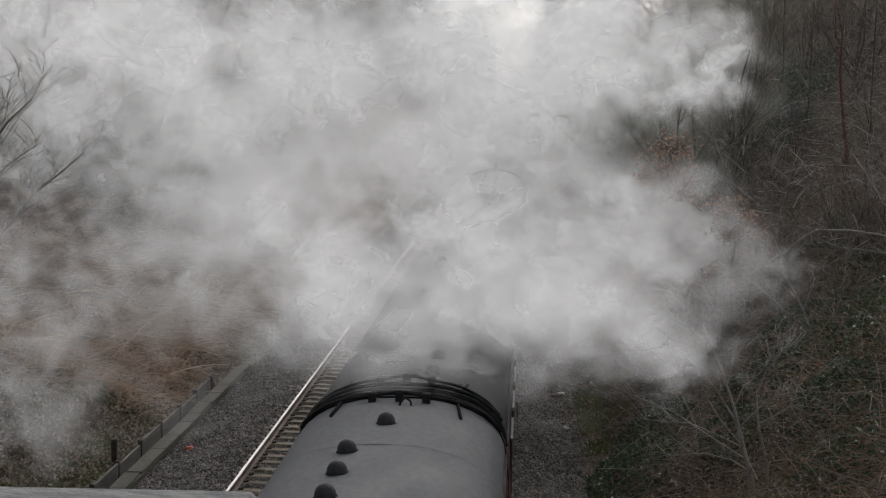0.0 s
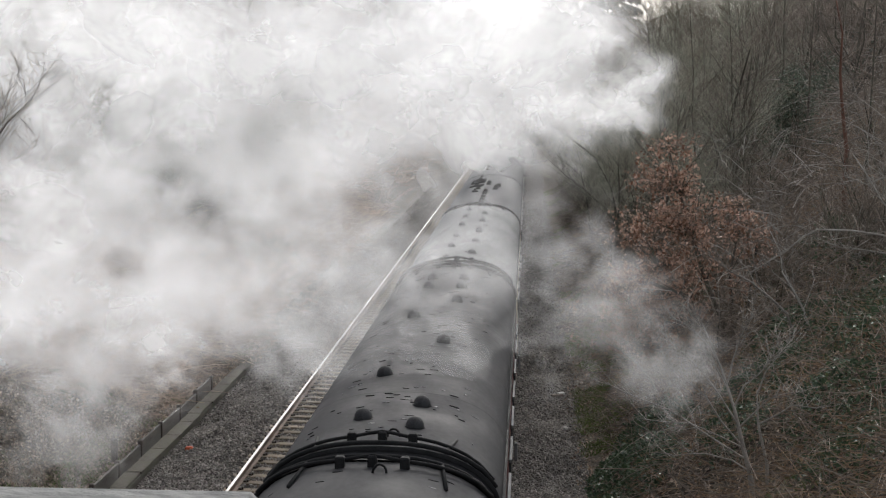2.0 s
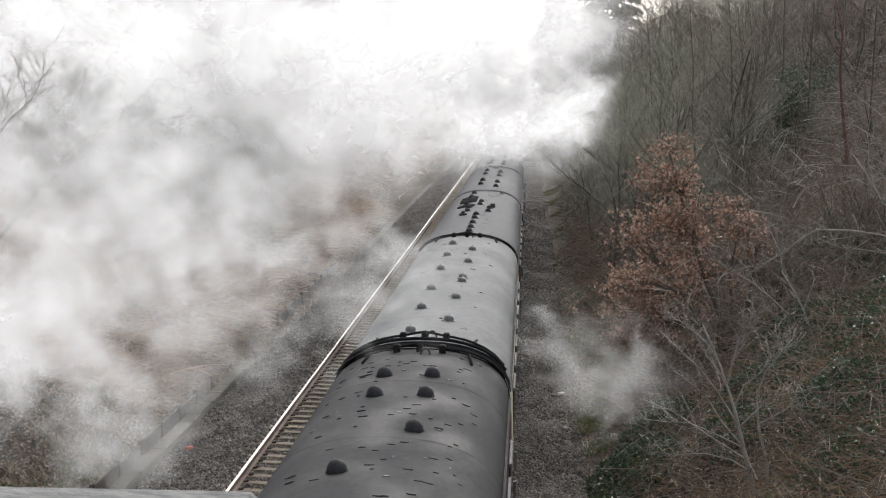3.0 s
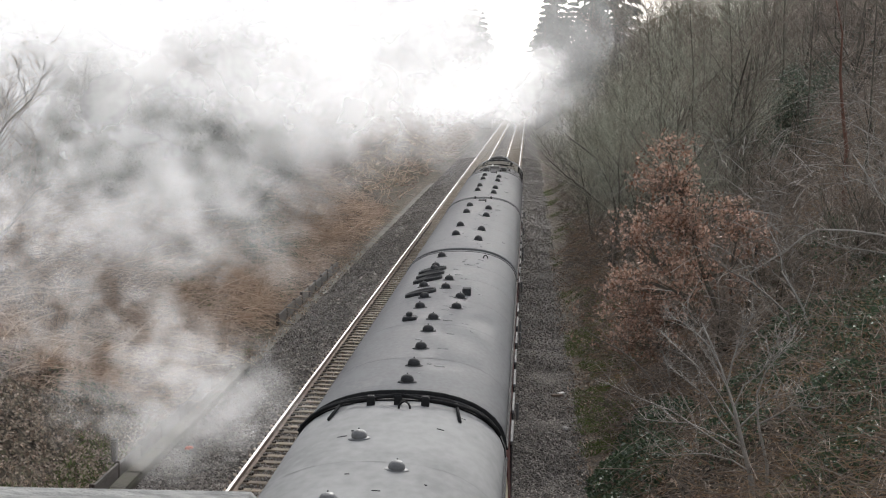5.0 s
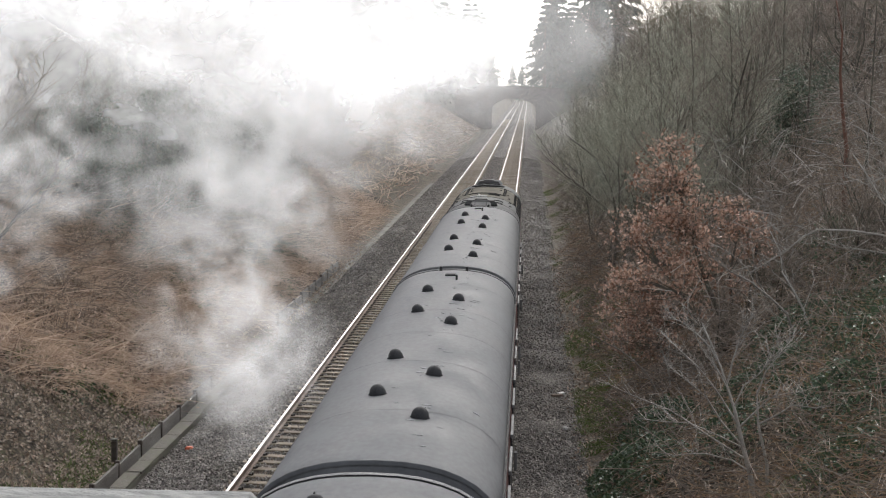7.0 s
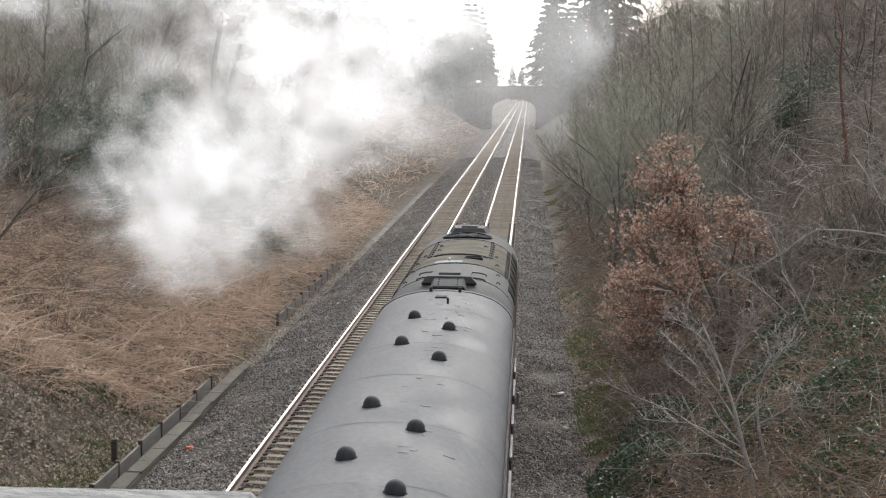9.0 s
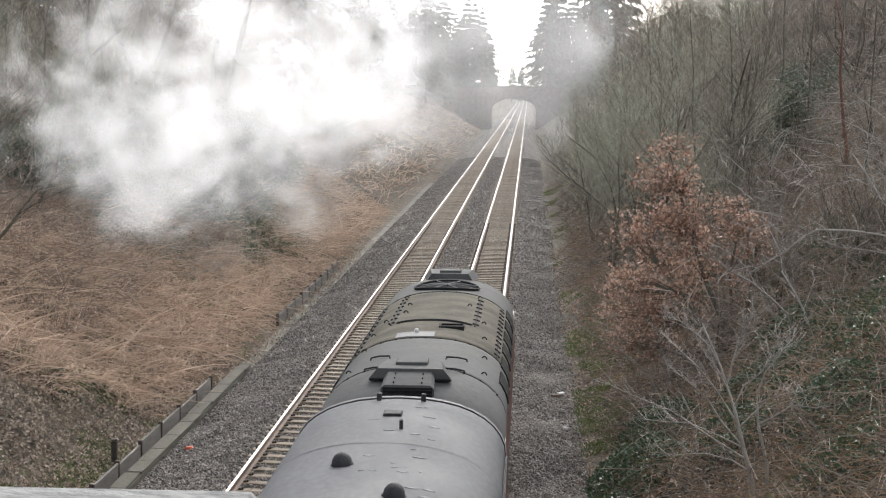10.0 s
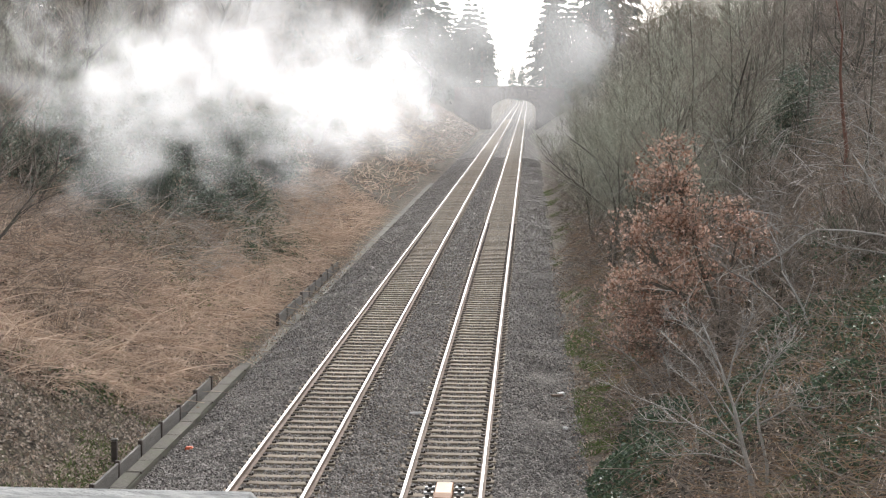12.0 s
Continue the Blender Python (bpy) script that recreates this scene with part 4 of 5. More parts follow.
holly = evergreen("holly_bush", "dense dark holly bush with glossy leaves", 41, 1.6, 2.6, 7000, .085, "holly")
stand(holly, [(-14.7, 61.6, 1.0), (-14.3, 67.7, 1.15), (-13.4, 71, .95), (-13.2, 79, 1.1), (-13.7, 91.6, 1.2), (-15.2, 78.1, 1.4), (-15.9, 71.9, 1.5), (-16.3, 64, 1.4), (-15.4, 88.2, 1.5), (-16.7, 59, 1.1), (-18, 66.7, 1.0), (-17.6, 56, 1.2), (-15.5, 62), (-17.5, 70, .8), (-14.8, 82), (-18.5, 88), (-21, 80), (-16.0, 100), (-14.0, 93), (-20, 110), (-17, 124), (-15.5, 140), (6.5, 74), (4.5, 95), (5.5, 120), (10.5, 70), (16, 95), (14, 120), (24, 140)], 42, .7, 1.5)


def conifer(seed, height, clear=.12):
    t = tagged(new("conifer_tree"), "tall dark spruce with drooping branches", "tree", "far conifers")
    rr = random.Random(seed)
    v, f = [], []
    tube(v, f, [(0, 0, -.2), (0, 0, height * .5), (0, 0, height)], [height * .014, height * .009, .02], 6)
    under(link("trunk", v, f, M["bark"], True), t)
    base, dirs, lens = [], [], []
    z = height * clear
    while z < height:
        reach = (height - z) * .33 + .12
        for k in range(8):
            a = rr.uniform(0, 6.28)
            L = reach * rr.uniform(.6, 1.1)
            d = Vector((math.cos(a), math.sin(a), rr.uniform(-.15, .2)))
            for j in range(6):
                q = d * (L * (j + 1) / 7) + Vector((0, 0, z - .25 * L * (j / 6) ** 2))
                for s in (-1, 1):
                    side = Vector((-d.y, d.x, 0)) * s
                    base.append(q[:])
                    dirs.append((d * .6 + side * rr.uniform(.3, .9) + Vector((0, 0, rr.uniform(-.5, .1))))[:])
                    lens.append(min(1.0, reach / 2.2) * rr.uniform(.5, 1.0) * (1.1 - j / 9) * 1.25)
        z += height * .042
    n = len(base)
    under(strips("needles", np.array(base), np.array(dirs), np.array(lens), np.full(n, .55), np.full(n, .35), M["needle"], 2), t)
    return t


spruce = conifer(51, 22)
stand(spruce, [(-15.5, 405, .95), (-18.5, 385, 1.15), (-22, 372, 1.3), (-18, 440, 1.0), (-17, 360, .8), (-20, 340, .9), (-29, 350, 1.4), (-35, 320, 1.4), (-38, 380, 1.5), (-27, 235, 1.0), (-33, 250, 1.2), (-38, 265, 1.3), (-43, 280, 1.4), (-48, 250, 1.2), (-52, 290, 1.4), (-58, 260, 1.3), (-64, 290, 1.4), (-70, 265, 1.3), (-76, 290, 1.4), (-84, 300, 1.4), (-92, 310, 1.5), (-40, 230, 1.0), (-56, 225, 1.1), (-68, 235, 1.2), (-80, 255, 1.3), (-46, 330, 1.5), (-30, 222, .9), (-18, 310, .95), (-21, 285, 1.1), (-25, 262, 1.1), (-28, 300, 1.3), (-24, 330, 1.35), (-32, 280, 1.3), (-22, 245, .8)], 52)
stand(copy_thing(spruce, Matrix.Translation((4, 400, 6))), [(7.2, 405, 1.0), (9.8, 395, 1.2), (13, 380, 1.35), (7, 450, 1.1), (16, 365, 1.4), (12, 330, .9), (17, 320, 1.2), (24, 190, .6), (30, 210, .7), (38, 200, .75), (34, 240, .8), (44, 230, .8), (27, 245, .75), (50, 250, .9), (40, 265, .9), (20, 230, .6), (46, 190, .7), (33, 182, .75), (36, 198, .8), (29, 168, .65), (41, 215, .85), (32, 160, .6)], 53)


gap_spruce = conifer(57, 22, .36)
stand(gap_spruce, [(3.2, 362, 1.2), (4.6, 374, 1.3), (6.0, 385, 1.4), (-9.6, 362, 1.1), (-11.5, 374, 1.15), (-13.5, 390, 1.2)], 58)
stand(copy_thing(spruce, Matrix.Translation((-14, 560, 2))), [(-14, 560, .7), (-13.5, 620, .75), (-15, 700, .9), (7, 540, .7), (6.5, 600, .75), (7, 680, .9), (-9, 960, 1.0), (-4, 1000, 1.0), (3, 980, 1.0)], 59)
forked, _ = bare_tree("bare_tree", "tall forked dark tree behind the bank", 27, 15, 2, .3, thick=1.3, many=(9, 5, 5), fine=.012, low=.4)
stand(forked, [(-18.0, 100, 1.0), (-26, 118, 1.1)], 54)
near_left, _ = bare_tree("bare_tree", "spreading dark bare tree leaning off the bank top", 28, 6.6, 3, .4, thick=.75, twig_len=1.3, fine=.008, gnarl=.2, low=.2, lean=(.22, 0), many=(10, 7, 6))
stand(near_left, [(-14.1, 40.0, 1.2), (-14.2, 43.0, .95), (-16.2, 56.5, .9)], 55)
stand(copy_thing(multi, Matrix.Translation((3.4, 64, 1))), [(5.0, 66, 1.0), (6.2, 72, 1.15), (7.4, 62, 1.1), (4.6, 80, 1.0), (5.6, 59, .85)], 56)


# bramble thickets: arching canes over the slopes
for seed, xr, yr, count, lift, label in ((73, (2.2, 9), (22, 52), 3600, .8, "fine bare bramble canes on the near slope"), (71, (2.0, 20), (40, 130), 20000, 1.6, "tangled bare bramble thicket on the slope"), (72, (-24, -12.5), (48, 140), 9000, 1.2, "bare bramble thicket under the trees"), (74, (-17, -11.5), (44, 66), 3500, .9, "grey bramble canes over the bracken"), (75, (3.0, 18), (40, 85), 2300, 4.2, "pale interlaced twigs between the saplings"), (76, (-16, -10.5), (58, 100), 3600, 1.5, "pale bramble canes over the evergreens")):
    p, r = on_ground(count, xr, yr, seed, 1.2)
    p[:, 2] += lift * r.rand(count) ** 1.6
    d = np.stack([r.normal(0, 1, count), r.normal(0, .8, count), r.normal(.35, .5, count)], 1)
    stuff(strips("thicket", p, d, r.uniform(.5, 1.9, count), r.uniform(.01, .022, count), r.uniform(0, .5, count), M["twig_pale" if seed > 74 else "twig"]), label, "thicket")


# woodland understorey behind the bank tops: many upright stems and twigs
for seed, xr, yr, count, label in ((78, (-95, -19), (120, 270), 13000, "dense bare woodland understorey behind the bank"), (79, (19, 70), (110, 260), 9000, "dense bare understorey on the bank top")):
    p, r = on_ground(count, xr, yr, seed, 1.0)
    p[:, 2] += 7.0 * r.rand(count) ** 1.5
    d = np.stack([r.normal(0, .6, count), r.normal(0, .5, count), r.normal(.9, .5, count)], 1)
    stuff(strips("understorey", p, d, r.uniform(1.5, 4.5, count), r.uniform(.06, .16, count), r.uniform(0, .4, count), M["twig"], 2), label, "woodland")


# ---- the train ----
PITCH = 20.3                      # from coach end to coach end


def train_y(t):
    """Where the coupling between the last coach and the engine is."""
    d = t - 6.5
    return 64.66 - 12.298 * d + 0.03925 * d ** 2 + 0.00715 * d ** 3


def roof_ring(y, half=1.34, eave=3.12, crown=3.85, n=18, inset=0.0):
    """Points over the roof from eave to eave; flat crown and tight shoulders."""
    out = []
    for i in range(n + 1):
        a = math.pi * i / n
        c, s = math.cos(a), math.sin(a)
        x = math.copysign(abs(c) ** 0.86, c) * (half - inset)
        z = eave + (crown - eave - inset) * abs(s) ** 0.92
        out.append((x, y, z))
    return out


def roof_height(x, half=1.34, eave=3.12, crown=3.85):
    c = min(1.0, abs(x) / half) ** (1 / 0.86)
    return eave + (crown - eave) * math.sqrt(max(0.0, 1 - c * c)) ** 0.92


def shell_vent_mesh():
    """Low scuttle-shaped roof ventilator with a lip."""
    rows = []
    for i, (y, w, h) in enumerate([(-.19, .06, .03), (-.16, .12, .085), (-.08, .15, .125), (.02, .155, .135), (.12, .14, .115), (.18, .1, .075), (.2, .04, .03)]):
        y, w, h = y * .68, w * .7, h * .85
        rows.append([(w * math.cos(math.pi * k / 8), y, h * math.sin(math.pi * k / 8) + .02) for k in range(9)] + [(-w, y, 0.0), (w, y, 0.0)])
    return loft(rows)


def hat_vent_mesh():
    """Torpedo-like dome with a fin on top, on a round brim."""
    rows = []
    for z, r in ((.0, .085), (.04, .09), (.07, .082), (.095, .06), (.108, .02)):
        rows.append([(r * math.cos(2 * math.pi * k / 12), 1.15 * r * math.sin(2 * math.pi * k / 12), z) for k in range(12)])
    bm = loft(rows)
    box(bm, -.008, .008, .03, .07, .07, .122, 0.003)
    return bm


def brim_mesh(rx, ry):
    rows = []
    for z, k in ((-.01, 1.0), (.008, 1.0), (.018, .8)):
        rows.append([(rx * k * math.cos(2 * math.pi * i / 14), ry * k * math.sin(2 * math.pi * i / 14), z) for i in range(14)])
    return loft(rows)


def as_mesh(name, bm, material, smooth=True):
    me = bpy.data.meshes.new(name)
    for f in bm.faces:
        f.smooth = smooth
    bm.to_mesh(me)
    bm.free()
    me.materials.append(material)
    return me


MESH = dict(shell=as_mesh("vent", shell_vent_mesh(), M["vent"]), hat=as_mesh("vent", hat_vent_mesh(), M["vent"]), hat_light=as_mesh("vent", hat_vent_mesh(), M["vent_light"]),
            shell_brim=as_mesh("base", brim_mesh(.125, .11), M["vent"]), hat_brim=as_mesh("base", brim_mesh(.13, .115), M["vent"]), hat_brim_light=as_mesh("base", brim_mesh(.13, .115), M["vent_light"]))


def place(name, me, parent, x, y, z, tilt=0.0, turn=0.0, label=""):
    ob = new(name, me)
    ob.parent = parent
    ob.matrix_local = Matrix.Translation((x, y, z)) @ Matrix.Rotation(tilt, 4, "Y") @ Matrix.Rotation(turn, 4, "Z")
    return tagged(ob, label)


def roof_tilt(x):
    d = 0.02
    return -math.atan((roof_height(x + d) - roof_height(x - d)) / (2 * d))


def wheelset(parent, y):
    for s in (-1, 1):
        rows = [[(s * x, y + r * math.cos(2 * math.pi * k / 20), .46 + r * math.sin(2 * math.pi * k / 20)) for k in range(20)] for x, r in ((.70, .10), (.69, .46), (.72, .485), (.745, .46), (.84, .455), (.84, .1))]
        bm = loft(rows)
        part("wheel", bm, M["rust"], parent)


def bogie(parent, y):
    bg = part("bogie", boxed(-1.1, 1.1, y - 1.7, y + 1.7, .55, .8, .04), M["black"], parent, "black bogie frame")
    for dy in (-1.3, 1.3):
        wheelset(bg, y + dy)


def coach(roof, vents, vent_kind, label, side, cables=(True, True), flakes=0, seed=1):
    """A passenger coach; its origin lies on the rails at its far end, its body runs from there towards smaller y."""
    c = tagged(new("railway_coach"), label, "railway coach", "coaches of the train")
    ya, yb = -0.3, -PITCH + 0.3
    # sides with tumblehome, and floor
    sec = [(-1.36, 1.1), (-1.4, 1.9), (-1.38, 2.7), (-1.345, 3.105), (1.345, 3.105), (1.38, 2.7), (1.4, 1.9), (1.36, 1.1)]
    part("body", loft([[(x, y, z) for x, z in sec] for y in (ya, yb)]), M[side], c, "glossy side panels")
    r = random.Random(seed)
    n = 18
    ys = [ya + 0.02, ya - 0.03, ya - 0.1] + [ya - 0.1 - (ya - yb - 0.2) * i / 46 for i in range(1, 46)] + [yb + 0.1, yb + 0.03, yb - 0.02]
    rows = []
    for i, y in enumerate(ys):
        inset = (0.05, 0.015, 0)[i] if i < 3 else ((0, 0.015, 0.05)[i - len(ys) + 3] if i >= len(ys) - 3 else 0)
        row = roof_ring(y, inset=inset)
        dent = [(r.uniform(-.004, .004) if 3 <= i < len(ys) - 3 else 0) + (0.004 if i % 8 == 4 else 0) for _ in row]
        rows.append([(x, yy, z + d) for (x, yy, z), d in zip(row, dent)] + [(-1.3 + inset, y, 3.08), (1.3 - inset, y, 3.08)])
    rf = part("roof", loft(rows), M[roof], c, {"roof_dark": "dark grey roof with flaking paint", "roof_mid": "mid grey painted roof with scuffs", "roof_light": "pale grey painted roof with soot streaks"}[roof], True)
    # gutter strips along both eaves
    for s in (-1, 1):
        part("gutter", boxed(s * 1.352 - .02, s * 1.352 + .02, yb, ya, 3.1, 3.13, .006), M["black"], c)
    # raised roof seams
    for i in range(1, 6):
        y = ya - (ya - yb) * i / 6 + r.uniform(-.5, .5)
        a, b = roof_ring(y - .02, inset=-.002), roof_ring(y + .02, inset=-.002)
        part("seam", loft([a, roof_ring(y, inset=-.006), b], closed=False, caps=False), M[roof], rf, smooth=True)
    # ventilators
    for x, y in vents:
        kind = vent_kind
        v = place("vent", MESH[kind], rf, x, y, roof_height(x) - .006, roof_tilt(x) * .9)
        place("base", MESH[{"shell": "shell_brim", "hat": "hat_brim", "hat_light": "hat_brim_light"}[kind]], v, 0, 0, 0)
    # paint flakes: thin lifted plates and bare patches
    if flakes:
        for tone, count in (("flake", flakes), ("flake_light", flakes // 3)) if flakes > 0 else (("scuff", -flakes),):
            vs, fs = [], []
            for _ in range(count):
                x, y = (r.uniform(-1.0, 1.0) if tone != "scuff" else r.gauss(.32, .22)), ya - r.uniform(.5, 19)
                w, d = (r.uniform(.015, .06), r.uniform(.006, .022)) if flakes > 0 else (r.uniform(.02, .08), r.uniform(.008, .045))
                k = len(vs)
                for dx, dy in ((-w, -d * r.random()), (0, -d), (w, r.uniform(-d, d)), (0, d)):
                    vs.append((x + dx, y + dy, roof_height(x + dx) + (.007 if flakes > 0 else .003)))
                for dx, dy in ((-w, 0), (0, -d), (w, 0), (0, d)):
                    vs.append((x + dx, y + dy, roof_height(x + dx) - .012))
                fs += [(k, k + 1, k + 2, k + 3)] + [(k + i, k + 4 + i, k + 4 + (i + 1) % 4, k + (i + 1) % 4) for i in range(4)]
            ob = under(link("flaked_paint", vs, fs, M[tone]), rf, "curled dark paint flakes" if tone == "flake" else "scuffed pale patches")
            ob["kind"] = "stuff"
    # side windows, door edges and handles
    for s in (-1, 1):
        for i in range(7):
            y = ya - 2.6 - i * 2.4
            p = part("window", boxed(s * 1.395 - .03, s * 1.395 + .012, y - .75, y + .75, 2.0, 2.78, .01), M["glass"], c, "dark window glass")
            part("frame", boxed(s * 1.4 - .02, s * 1.4 + .02, y - .8, y + .8, 2.78, 2.83, .006), M["loco_silver"], p)
        for y in (ya - .75, yb + .75, ya - 10.2):
            part("handle", boxed(s * 1.42, s * 1.42 + .05 * s if s > 0 else s * 1.42 + .001, y - .05, y + .05, 1.7, 2.0, .008) if s > 0 else boxed(-1.47, -1.42, y - .05, y + .05, 1.7, 2.0, .008), M["loco_silver"], c, "pale grab handle")
    # end rims, gangways and conduits
    for far, y in ((True, ya), (False, yb)):
        s = 1 if far else -1
        rim = [[(x, y + s * d, z) for (x, _, z), d in zip(roof_ring(y, inset=ins), [dd] * 19)] for ins, dd in ((-.012, -.06), (-.02, .02), (.03, .02))]
        part("end_rim", loft(rim, closed=False, caps=False), M[roof] if cables[0 if far else 1] is False else M["black"], c, smooth=True)
        part("gangway", boxed(-.5, .5, min(y, y + s * .3), max(y, y + s * .3), 1.2, 3.45, .05), M["black"], c, "black gangway bellows")
        if cables[0 if far else 1]:
            yy = y - s * .34
            path = [(x, yy + .22 * s * (abs(x) / 1.2) ** 2, roof_height(x) + .07 + .05 * max(0, 1 - abs(x) * 3)) for x in [(-1.25 + 2.5 * i / 16) for i in range(17)]]
            tube_object("conduit", path, .022, M["black"], c, 6, "black bent conduit over the roof end")
            path = [(x, y - s * .06, roof_height(x) + .05) for x in [(-1.28 + 2.56 * i / 16) for i in range(17)]]
            tube_object("conduit", path, .03, M["black"], c, 6, "black hose along the roof end")
            for x in (-.34, 0.0, .34):
                part("clamp", boxed(x - .05, x + .05, yy - .06, yy + .06, roof_height(x) - .02, roof_height(x) + .12, .015), M["black"], c)
            for sx in (-1, 1):
                tube_object("stay", [(sx * .72, y - s * .05, roof_height(.72) + .05), (sx * .80, y - s * .95, roof_height(.8) + .02)], .022, M["black"], c, 5)
            tube_object("hook", [(.1 + .07 * math.cos(a), yy - .3 * s, roof_height(.1) + .09 * math.sin(a)) for a in [math.pi * i / 8 for i in range(9)]], .014, M["black"], c, 5)
    part("underframe", boxed(-1.2, 1.2, yb, ya, .85, 1.1, .03), M["black"], c, "black underframe")
    bogie(c, ya - 2.9)
    bogie(c, yb + 2.9)
    return c


PAIRS = [(-.33, -4.26), (-.33, -7.37), (-.32, -12.72), (-.32, -15.81), (.32, -5.64), (.32, -8.88), (.32, -14.2), (.32, -17.36)]
DARK = [(-.35, -2.8), (.3, -2.76), (-.35, -4.35), (.3, -4.31), (.3, -6.61), (-.35, -8.85), (.3, -11.81), (-.35, -15.0), (.3, -17.3), (-.35, -18.2), (.3, -18.7)]
PALE = [(-0.28, -2.77), (0.26, -4.37), (-0.28, -5.87), (0.26, -7.37), (-0.28, -8.97), (0.26, -10.67), (0.27, -11.37), (-0.28, -12.77), (0.26, -14.17), (-0.28, -15.77), (0.27, -17.37), (-0.28, -18.77)]
KITCHEN = [(-0.4, -1.57), (-0.42, -3.92), (-0.42, -4.47), (0.0, -6.72), (-0.46, -7.72), (0.0, -8.22), (-0.33, -9.67), (0.34, -9.67), (-0.32, -11.22), (0.33, -11.22), (0.0, -12.82), (0.0, -14.32), (0.0, -16.22), (0.0, -17.87), (0.0, -19.27)]
FRONT = [(-.05, -2.1), (-.35, -3.65), (-.34, -4.75), (-.34, -5.8), (-.34, -8.6), (.3, -9.5), (-.34, -12.5), (.3, -14.0)]
train = [
    coach("roof_mid", FRONT, "shell", "maroon passenger coach with mid grey ventilated roof", "maroon", (True, True), 0, 1),
    coach("roof_dark", DARK, "shell", "maroon passenger coach with dark flaking roof", "maroon", (True, True), 130, 2),
    coach("roof_dark", DARK, "shell", "maroon passenger coach with dark peeling roof", "maroon", (True, True), 150, 3),
    coach("roof_light", PALE, "hat_light", "maroon and cream coach with pale grey roof", "cream", (True, True), 14, 4),
    coach("roof_mid", KITCHEN, "hat", "maroon kitchen coach with roof hatches and chimneys", "maroon", (False, None), -45, 5),
    coach("roof_mid", PAIRS, "shell", "maroon passenger coach with paired roof ventilators", "maroon", (False, False), -40, 6),
    coach("roof_mid", PAIRS, "shell", "maroon rear passenger coach with scuffed grey roof", "maroon", (False, False), -60, 7),
]


def kitchen_fittings(c):
    """Raised oval hatch covers and a burner cap on the kitchen coach's roof."""
    for y in (-4.72, -5.62, -6.57, -8.92):
        rows = []
        for z, k in ((-.06, 1.0), (.045, 1.0), (.062, .97), (.062, .9), (.035, .86)):
            ring = []
            for i in range(20):
                a = 2 * math.pi * i / 20
                x = -.45 + k * .29 * math.cos(a)
                yy = y + k * (.28 * math.sin(a) + .5 * .29 * math.cos(a) * 1.6)
                ring.append((x, yy, roof_height(x) + z))
            rows.append(ring)
        part("hatch", loft(rows), M["vent"], c, "dark raised roof hatch", True)
    b = part("burner_cap", boxed(-.52, -.28, -12.95, -12.6, roof_height(.4) - .03, roof_height(.4) + .06, .02), M["vent"], c)
    part("cap", boxed(-.46, -.36, -12.85, -12.7, roof_height(.4) + .05, roof_height(.4) + .13, .02), M["vent"], b)
    part("box_vent", boxed(.36, .52, -9.15, -8.85, roof_height(.44) - .03, roof_height(.44) + .13, .015), M["vent"], c)


def lamp_bracket(c):
    """Small plate, bracket and lifting eye at the far end of the roof."""
    part("plate", boxed(-.12, .1, -1.6, -1.35, 3.84, 3.885, .01), M["vent"], c)
    part("bracket", boxed(.13, .17, -2.35, -2.25, 3.83, 3.95, .008), M["vent"], c)
    for x in (-.26, .3):
        part("lug", boxed(x - .03, x + .03, -.5, -.4, roof_height(x) - .02, roof_height(x) + .09, .01), M["vent"], c)


kitchen_fittings(train[4])
lamp_bracket(train[5])
lamp_bracket(train[6])
tube_object("lifting_eye", [(.62 + .05 * math.cos(a), -1.5, roof_height(.62) + .08 * math.sin(a)) for a in [math.pi * i / 8 for i in range(9)]], .013, M["black"], train[4], 5)


